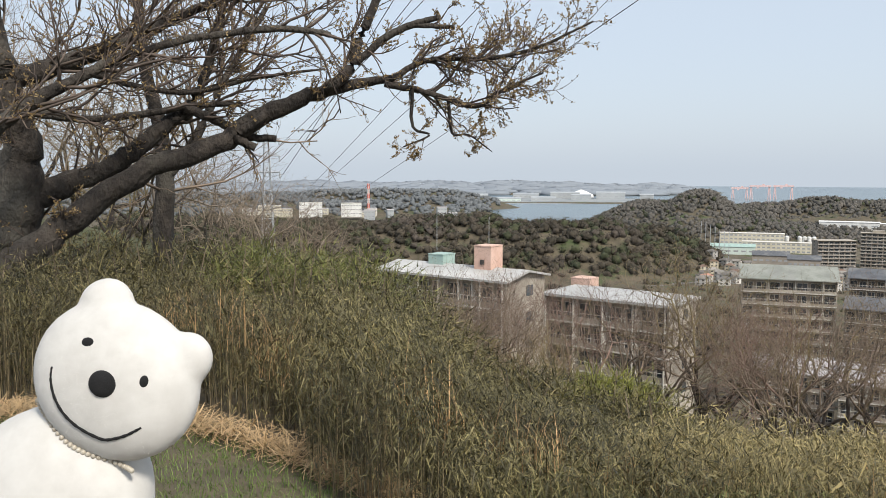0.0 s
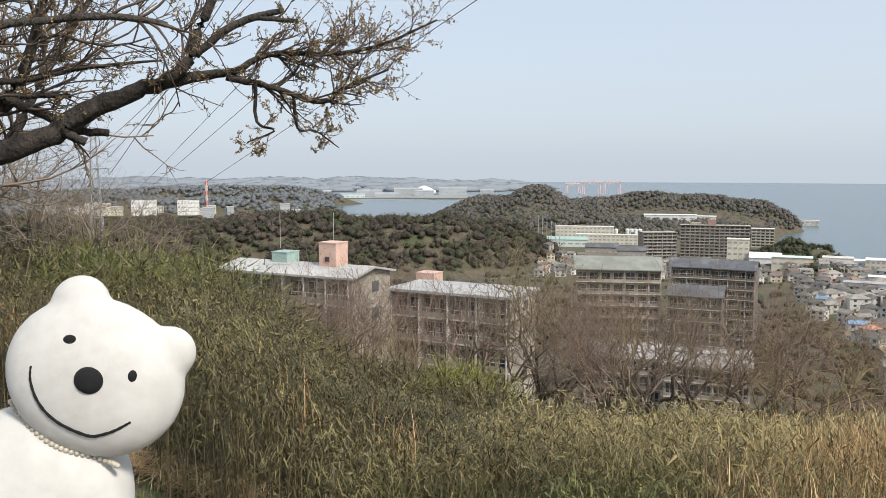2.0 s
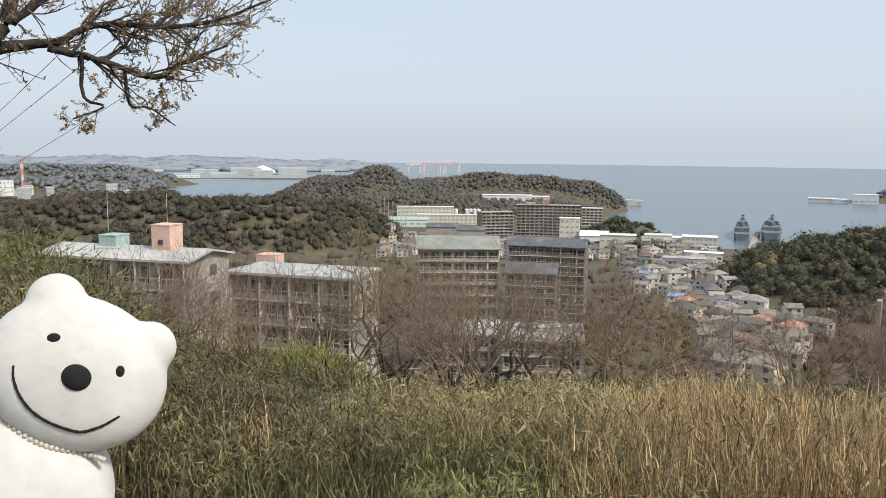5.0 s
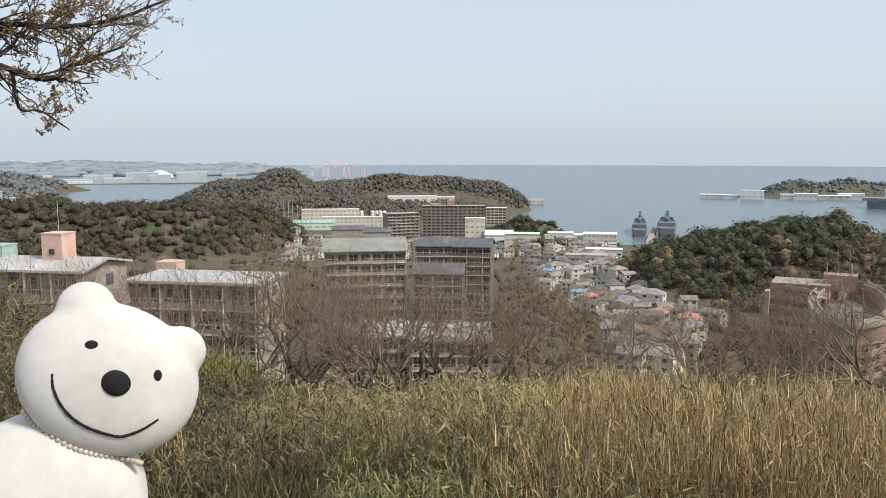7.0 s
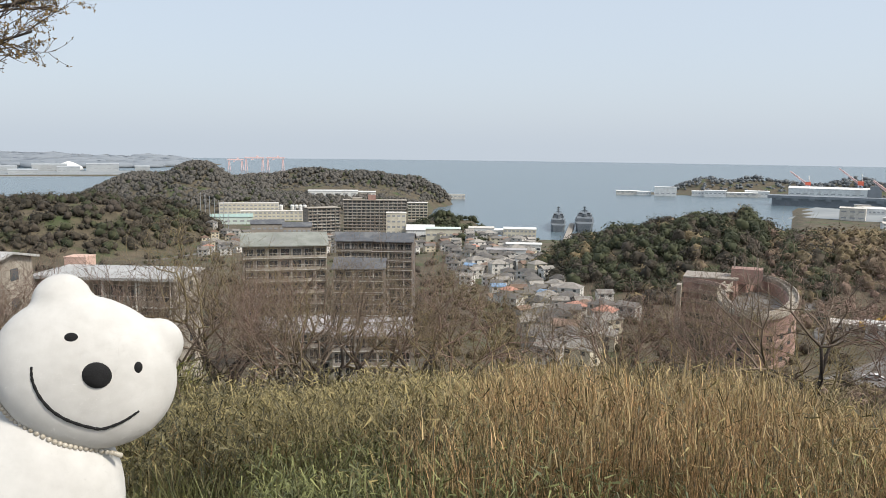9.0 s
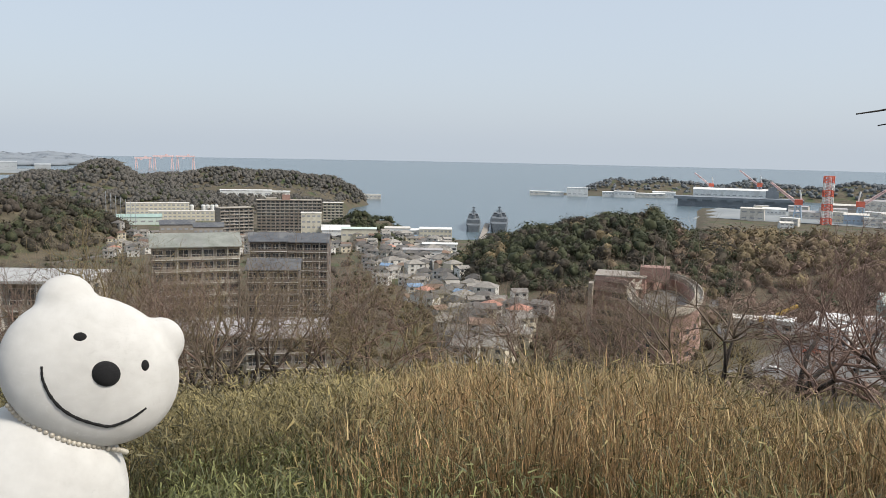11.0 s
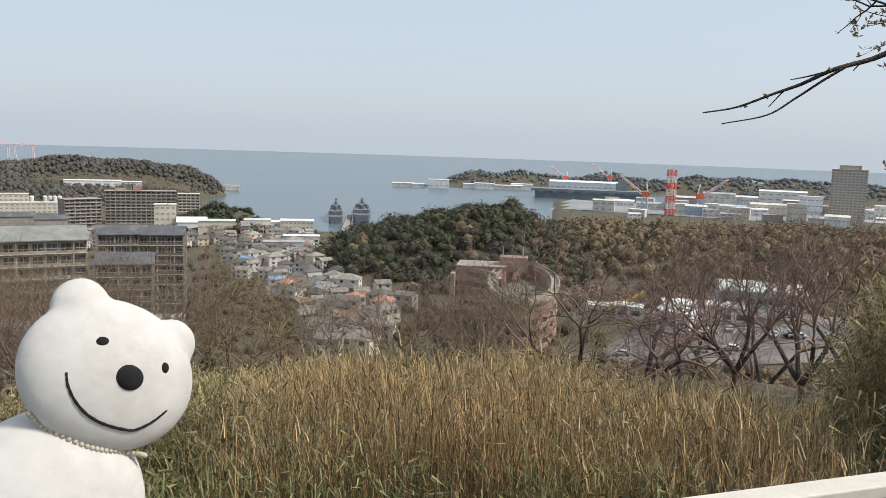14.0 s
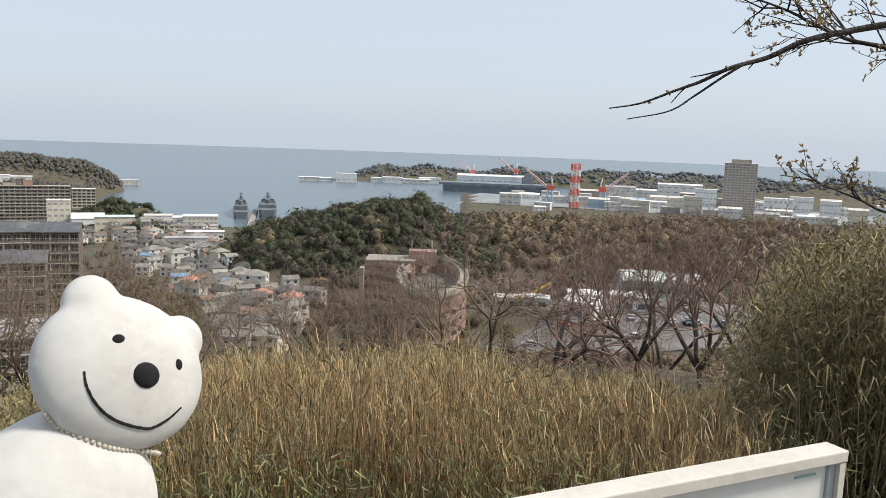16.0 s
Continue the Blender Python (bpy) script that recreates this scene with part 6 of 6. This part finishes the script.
def pink_block():
    p = at(-55.6, 240)
    base = 18.0
    top = tagged(new("terraced_block"), "brick-pink terraced apartment block with an oval rooftop drive", "apartment block")
    top.matrix_basis = pose(p.x, p.y, base, 0, 0, -55.6)
    H = 40.2 - base
    # Ring drive stretched along the line of sight to fit the camera's view.
    oo, ii = oval(0, 0, 10.5, 34), oval(0, 0, 8.3, 30.5)
    part("drive", ribbon(ii, oo, H - 0.5, H).mesh("drive", M_CONCRETE), top, "pale oval concrete drive")
    part("parapet", ribbon(oval(0, 0, 10.35, 33.8), oval(0, 0, 10.6, 34.2), H + 0.002, H + 0.9).mesh("parapet", M_CONCRETE), top)
    part("inner_parapet", ribbon(oval(0, 0, 8.2, 30.3), oval(0, 0, 8.45, 30.7), H + 0.002, H + 0.9).mesh("inner_parapet", M_CONCRETE), top)
    part("court", Shape().add(np.c_[oval(0, 0, 8.2, 30.3, 33)[:-1], np.full(32, H - 4)], None, [[0, i, i + 1] for i in range(1, 31)]).mesh("court", M_ASPHALT), top, "dark sunken court")
    part("wall", ribbon(oval(0, 0, 7.6, 29.8), oval(0, 0, 9.4, 32.6), 0, H - 0.502).mesh("wall", M_BRICKRED), top)
    for f in range(6):
        part("balcony_band", ribbon(oval(0, 0, 9.39, 32.6), oval(0, 0, 10.3, 33.7), f * 2.9 + 0.2, f * 2.9 + 1.3).mesh("balcony_band", M_BRICK_PALE if f % 2 else M_BRICKRED), top)
        for k in range(9):
            a = math.pi * (1.08 + 0.84 * k / 8)
            part("window", box("window", M_GLASS, -0.9, 0.9, -0.15, 0.1, 0, 1.3), top, m=pose(9.42 * math.cos(a), 32.65 * math.sin(a), f * 2.9 + 1.45, 0, 0, math.degrees(a) + 90))
    # stepped wing on the valley side
    wing = part("wing", box("wing", M_BRICKRED, -21, -6, 16, 28, 0, H + 1.2), top, "stepped brick-pink wing")
    for f in range(6):
        z = H + 1.0 - f * 2.9
        arc = lambda w: np.stack([-21.5 + (13.0 + w) * np.sin(np.linspace(0, 1.45, 14)), 2.0 - f * 0.8 + (14.0 + w) * np.cos(np.linspace(0, 1.45, 14))], -1)
        part("balcony_band", ribbon(arc(0.0), arc(0.35), z - 1.15, z).mesh("balcony_band", M_BRICK_PALE), wing)
        part("terrace", ribbon(arc(0.351), arc(2.4), z - 1.4, z - 1.15).mesh("terrace", M_CONCRETE), wing)
        # Every other floor is coloured near-black for the shade in its recess.
        part("window_wall", ribbon(arc(2.0), arc(2.4), z - 4.0, z - 1.402).mesh("window_wall", M_DARK if f % 2 else M_BRICKRED), wing)
    part("end_wall", box("end_wall", M_CONCRETE, -22.9, -21.61, 12, 16, 2, H - 0.6), top, "pale end wall")
    part("roof", box("roof", M_CONCRETE_TAN, -21.4, -5.6, 15.6, 28.4, H + 1.202, H + 1.6), top)
    part("penthouse", box("penthouse", M_BRICKRED, -7.8, 1.2, 20, 26, H - 0.4, H + 4.2), top, "pink stair penthouse")
    for x in (-7.0, -0.5):
        part("aerial", Shape().tube([(x, 22, H + 4.1), (x, 22, H + 7.6)], 0.25, 6).mesh("aerial", M_CONCRETE), top)


pink_block()


# ---- ships and the pier ----
def warship(az, r, beam, length, deck, tall, label):
    p = at(az, r)
    top = tagged(new("ship"), label, "ship")
    top.matrix_basis = pose(p.x, p.y, 0, 0, 0, az)
    secs = []
    for s, w in ((0.0, 0.72), (0.12, 0.95), (0.4, 1.0), (0.75, 0.85), (0.92, 0.4), (1.0, 0.04)):
        y, b = s * length, beam / 2 * w
        dk = deck * (1 + 0.35 * max(0, s - 0.5))
        secs.append([(-b * 0.8, y, -1), (b * 0.8, y, -1), (b, y, dk), (-b, y, dk)])
    V = np.array(secs).reshape(-1, 3)
    Q = [[4 * i + j, 4 * i + (j + 1) % 4, 4 * i + 4 + (j + 1) % 4, 4 * i + 4 + j] for i in range(5) for j in range(4)] + [[0, 3, 2, 1], [20, 21, 22, 23]]
    part("hull", Shape().add(V, Q).mesh("hull", M_SHIP), top)
    b = beam / 2
    part("hangar", box("hangar", M_SHIP, -b * 0.8, b * 0.8, length * 0.18, length * 0.4, deck, deck + tall * 0.25), top)
    part("bridge", Shape().box(-b * 0.75, b * 0.75, length * 0.42, length * 0.62, deck, deck + tall * 0.35).box(-b * 0.6, b * 0.6, length * 0.44, length * 0.58, deck + tall * 0.35, deck + tall * 0.5).mesh("bridge", M_SHIP), top)
    part("window_band", box("window_band", M_GLASS, -b * 0.61, b * 0.61, length * 0.438, length * 0.439, deck + tall * 0.42, deck + tall * 0.47), top)
    part("funnel", Shape().tube([(0, length * 0.33, deck + tall * 0.2), (0, length * 0.32, deck + tall * 0.55)], [b * 0.35, b * 0.25], 8).mesh("funnel", M_SHIP), top)
    m = Shape().tube([(0, length * 0.5, deck + tall * 0.45), (0, length * 0.49, deck + tall)], [0.9, 0.25], 6)
    for z, w in ((0.62, 0.34), (0.75, 0.26), (0.87, 0.16)):
        m.box(-b * w, b * w, length * 0.493, length * 0.497, deck + tall * z, deck + tall * z + 0.5)
    for s in (-1, 1):
        m.tube([(s * b * 0.3, length * 0.5, deck + tall * 0.45), (0, length * 0.495, deck + tall * 0.8)], 0.25, 4)
    part("mast", m.mesh("mast", M_SHIP), top)
    part("radar", box("radar", M_SHIP, -1.6, 1.6, length * 0.488, length * 0.492, deck + tall * 0.9, deck + tall * 0.95), top)
    part("crane_arm", Shape().tube([(b * 0.5, length * 0.1, deck), (b * 0.6, length * 0.1, deck + tall * 0.45)], 0.3, 5).mesh("crane_arm", M_SHIP), top)


warship(-42.25, 788, 15, 110, 6.5, 14.5, "grey naval ship moored stern-on at the pier")
warship(-44.05, 796, 19, 120, 8, 13, "broad grey naval tender moored at the pier")
p0, p1 = at(-42.9, 700), at(-43.15, 860)
mid = (p0 + p1) / 2
pr = new("pier", box("pier", M_CONCRETE_TAN, -2.5, 2.5, -80, 80, -2, 2.2))
pr.matrix_basis = pose(mid.x, mid.y, 0, 0, 0, -43 - 2)
tagged(pr, "pale concrete pier between the grey ships", "pier", kind="structure")


def carrier():
    p = at(-59.9, 1300)
    top = tagged(new("aircraft_carrier"), "long dark grey flat-decked carrier at the quay", "ship")
    top.matrix_basis = pose(p.x, p.y, 0, 0, 0, -59.9)
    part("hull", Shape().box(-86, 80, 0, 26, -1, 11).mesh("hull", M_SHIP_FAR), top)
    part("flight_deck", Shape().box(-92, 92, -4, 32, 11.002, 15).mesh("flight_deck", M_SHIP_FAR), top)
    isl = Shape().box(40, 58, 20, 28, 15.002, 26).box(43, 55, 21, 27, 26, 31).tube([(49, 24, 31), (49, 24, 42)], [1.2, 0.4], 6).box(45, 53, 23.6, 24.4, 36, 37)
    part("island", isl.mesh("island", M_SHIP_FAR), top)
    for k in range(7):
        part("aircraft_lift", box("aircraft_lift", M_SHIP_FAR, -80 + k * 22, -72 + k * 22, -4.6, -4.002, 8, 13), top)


carrier()


# ---- cranes, towers, pylon ----
def lattice(s, x, y, z0, z1, w0, w1, n, r=0.35):
    """Four legs with cross bracing."""
    for k in range(n):
        a, b = k / n, (k + 1) / n
        wa, wb = w0 + (w1 - w0) * a, w0 + (w1 - w0) * b
        za, zb = z0 + (z1 - z0) * a, z0 + (z1 - z0) * b
        c = [(-1, -1), (1, -1), (1, 1), (-1, 1)]
        for i in range(4):
            (u, v), (u2, v2) = c[i], c[(i + 1) % 4]
            s.tube([(x + u * wa, y + v * wa, za), (x + u * wb, y + v * wb, zb)], r, 4)
            s.tube([(x + u * wa, y + v * wa, za), (x + u2 * wb, y + v2 * wb, zb)], r * 0.7, 3)
            s.tube([(x + u * wb, y + v * wb, zb), (x + u2 * wb, y + v2 * wb, zb)], r * 0.7, 3)
    return s


def banded_tower(az, r, z0, z1, w, bands, label, name="tower"):
    p = at(az, r)
    top = tagged(new(name), label, "tower")
    top.matrix_basis = pose(p.x, p.y, z0, 0, 0, az + 10)
    for k in range(bands):
        h0, h1 = (z1 - z0) * k / bands, (z1 - z0) * (k + 1) / bands
        part("section", lattice(Shape(), 0, 0, h0, h1, w, w, 2, w * 0.13).mesh("section", M_REDWHITE if k % 2 == bands % 2 - 1 or k == bands - 1 else M_WHITE), top)
    part("shaft", Shape().tube([(0, 0, 0), (0, 0, z1 - z0)], w * 0.5, 8).mesh("shaft", M_CRANE), top)


banded_tower(-65.3, 1000, 4, 58, 4.6, 7, "red and white lattice crane tower in the dockyard")
banded_tower(5.2, 1290, 8, 62, 1.5, 7, "red and white banded chimney mast beyond the ridge")


def gantry(az, r, w, h, label):
    p = at(az, r)
    top = tagged(new("gantry_crane"), label, "crane")
    top.matrix_basis = pose(p.x, p.y, 0, 0, 0, az)
    part("girder", box("girder", M_CRANE, -w / 2 - 5, w / 2 + 5, -3, 3, h - 4.5, h), top)
    for x in (-w / 2, w / 2):
        for dx in (-3.5, 3.5):
            part("leg", Shape().tube([(x + dx, 0, 0), (x + dx * 0.3, 0, h - 6)], 1.4, 5).mesh("leg", M_CRANE), top)
    part("trolley", box("trolley", M_CRANE, -w * 0.2, -w * 0.05, -3, 3, h - 9, h - 6.01), top)
    part("machinery_house", box("machinery_house", M_CRANE, w * 0.1, w * 0.25, -3, 3, h + 0.005, h + 4), top)


gantry(-21.2, 2600, 50, 42, "red gantry crane across the bay, paled with painted haze")
gantry(-22.6, 2620, 46, 42, "red gantry crane across the bay, paled with painted haze")
gantry(-19.95, 2700, 40, 34, "red gantry crane across the bay, paled with painted haze")


def jib_crane(az, r, base, h, turn, label):
    p = at(az, r)
    top = tagged(new("jib_crane"), label, "crane")
    top.matrix_basis = pose(p.x, p.y, base, 0, 0, turn)
    part("portal", lattice(Shape(), 0, 0, 0, h * 0.5, 4.5, 3, 2, 0.7).mesh("portal", M_BLUE), top)
    part("cabin", box("cabin", M_REDWHITE, -4, 5, -3, 3, h * 0.5, h * 0.68), top)
    part("jib", lattice(Shape(), 0, 0, 0, h * 1.0, 1.4, 0.7, 6, 0.45).mesh("jib", M_CRANE), top, m=pose(-3, 0, h * 0.6, 0, -52, 0))
    part("mast", Shape().tube([(3, 0, h * 0.68), (1, 0, h)], 0.9, 5).mesh("mast", M_WHITE), top)


jib_crane(-63.6, 1050, 4, 36, -64, "red and white dockyard jib crane on blue legs")
jib_crane(-67.2, 1060, 4, 36, 116, "red and white dockyard jib crane on blue legs")
jib_crane(-61.2, 1560, 3, 40, -61, "red dockyard jib crane behind the carrier")
jib_crane(-58.2, 1580, 3, 34, -58, "red dockyard jib crane behind the carrier")


def tanks():
    for k in range(4):
        for a0, m in ((-22.1, 0), (-23.6, 1)):
            p = at(a0 - k * 0.28 - m * 0.1, 890)
            t = new("storage_tank")
            t.matrix_basis = pose(p.x, p.y, 6)
            part("shell", Shape().tube([(0, 0, 0), (0, 0, 9.5), (0, 0, 10.2)], [2.1, 2.1, 1.0], 14).mesh("shell", M_WHITE, False), t)
            part("rail", Shape().tube([(math.cos(w) * 1.6, math.sin(w) * 1.6, 10.6) for w in np.linspace(0, 6.28, 12)], 0.08, 3).mesh("rail", M_METAL), t)
            tagged(t, "white cylindrical storage tank above the school", "tank", "storage tanks")
    for k in range(7):
        p = at(-17.6 - 0.3 * k, 720)
        s = new("net_pole", Shape().tube([(0, 0, -2), (0, 0, 24)], [0.35, 0.2], 6).mesh("net_pole", M_METAL))
        s.location = (p.x, p.y, float(ground(p.x, p.y)))
        tagged(s, "tall grey pole of the practice-ground net", "pole", "net poles")


tanks()
p = at(-9.6, 2560)
d = new("salt_dome", Shape().tube([(0, 0, 0), (0, 0, 10), (0, 0, 20), (0, 0, 25)], [40, 36, 16, 2], 20).mesh("salt_dome", M_WHITE, True))
d.location = (p.x, p.y, 2)
tagged(d, "white domed storage hall beyond the inlet", "storage dome")


def pylon():
    p = at(12.1, 330)
    z0 = float(ground(p.x, p.y))
    zt = EYE - 330 * math.tan(radians(-2.6))
    top = tagged(new("pylon"), "grey steel lattice pylon carrying power lines", "pylon")
    top.matrix_basis = pose(p.x, p.y, 0, 0, 0, 20)
    part("tower", lattice(Shape(), 0, 0, z0 - 1, zt, 3.6, 0.7, 14, 0.2).mesh("tower", M_METAL), top)
    tips = []
    for dz in (2.0, 8.5, 15.0):
        part("cross_arm", Shape().tube([(-5.2, 0, zt - dz), (5.2, 0, zt - dz)], 0.28, 4).tube([(-5.2, 0, zt - dz), (0, 0, zt - dz + 1.6)], 0.1, 3).tube([(5.2, 0, zt - dz), (0, 0, zt - dz + 1.6)], 0.1, 3).mesh("cross_arm", M_METAL), top)
        for x in (-5, 5):
            part("insulator", Shape().tube([(x, 0, zt - dz), (x, 0, zt - dz - 2.4)], [0.35, 0.35], 6).mesh("insulator", M_METAL), top)
            tips.append(top.matrix_basis @ Vector((x, 0, zt - dz - 2.4)))
    lines = [(at(7.7, 600, EYE - 600 * math.tan(radians(2.52))), -13.4), (at(10.3, 600, EYE - 600 * math.tan(radians(2.52))), -5.9), (at(10.7, 600, EYE - 600 * math.tan(radians(2.52))), -2.8), (tips[1], 1.4), (tips[3], 2.2), (tips[5], 3.4)]
    for tip, az in lines:
        far = at(az, 75, EYE + 75 * math.tan(radians(11.5)))
        far = tip + (far - tip) * 1.07
        L = []
        for s in np.linspace(0, 1, 24):
            q = tip.lerp(far, s)
            L.append((q.x, q.y, q.z - 4 * s * (1 - s) * 0.6))
        tagged(new("power_cable", Shape().tube(L, np.linspace(0.13, 0.045, 24), 4).mesh("power_cable", M_WIRE)), "dark overhead power cable strung from the pylon", "cable", "power cables")


pylon()
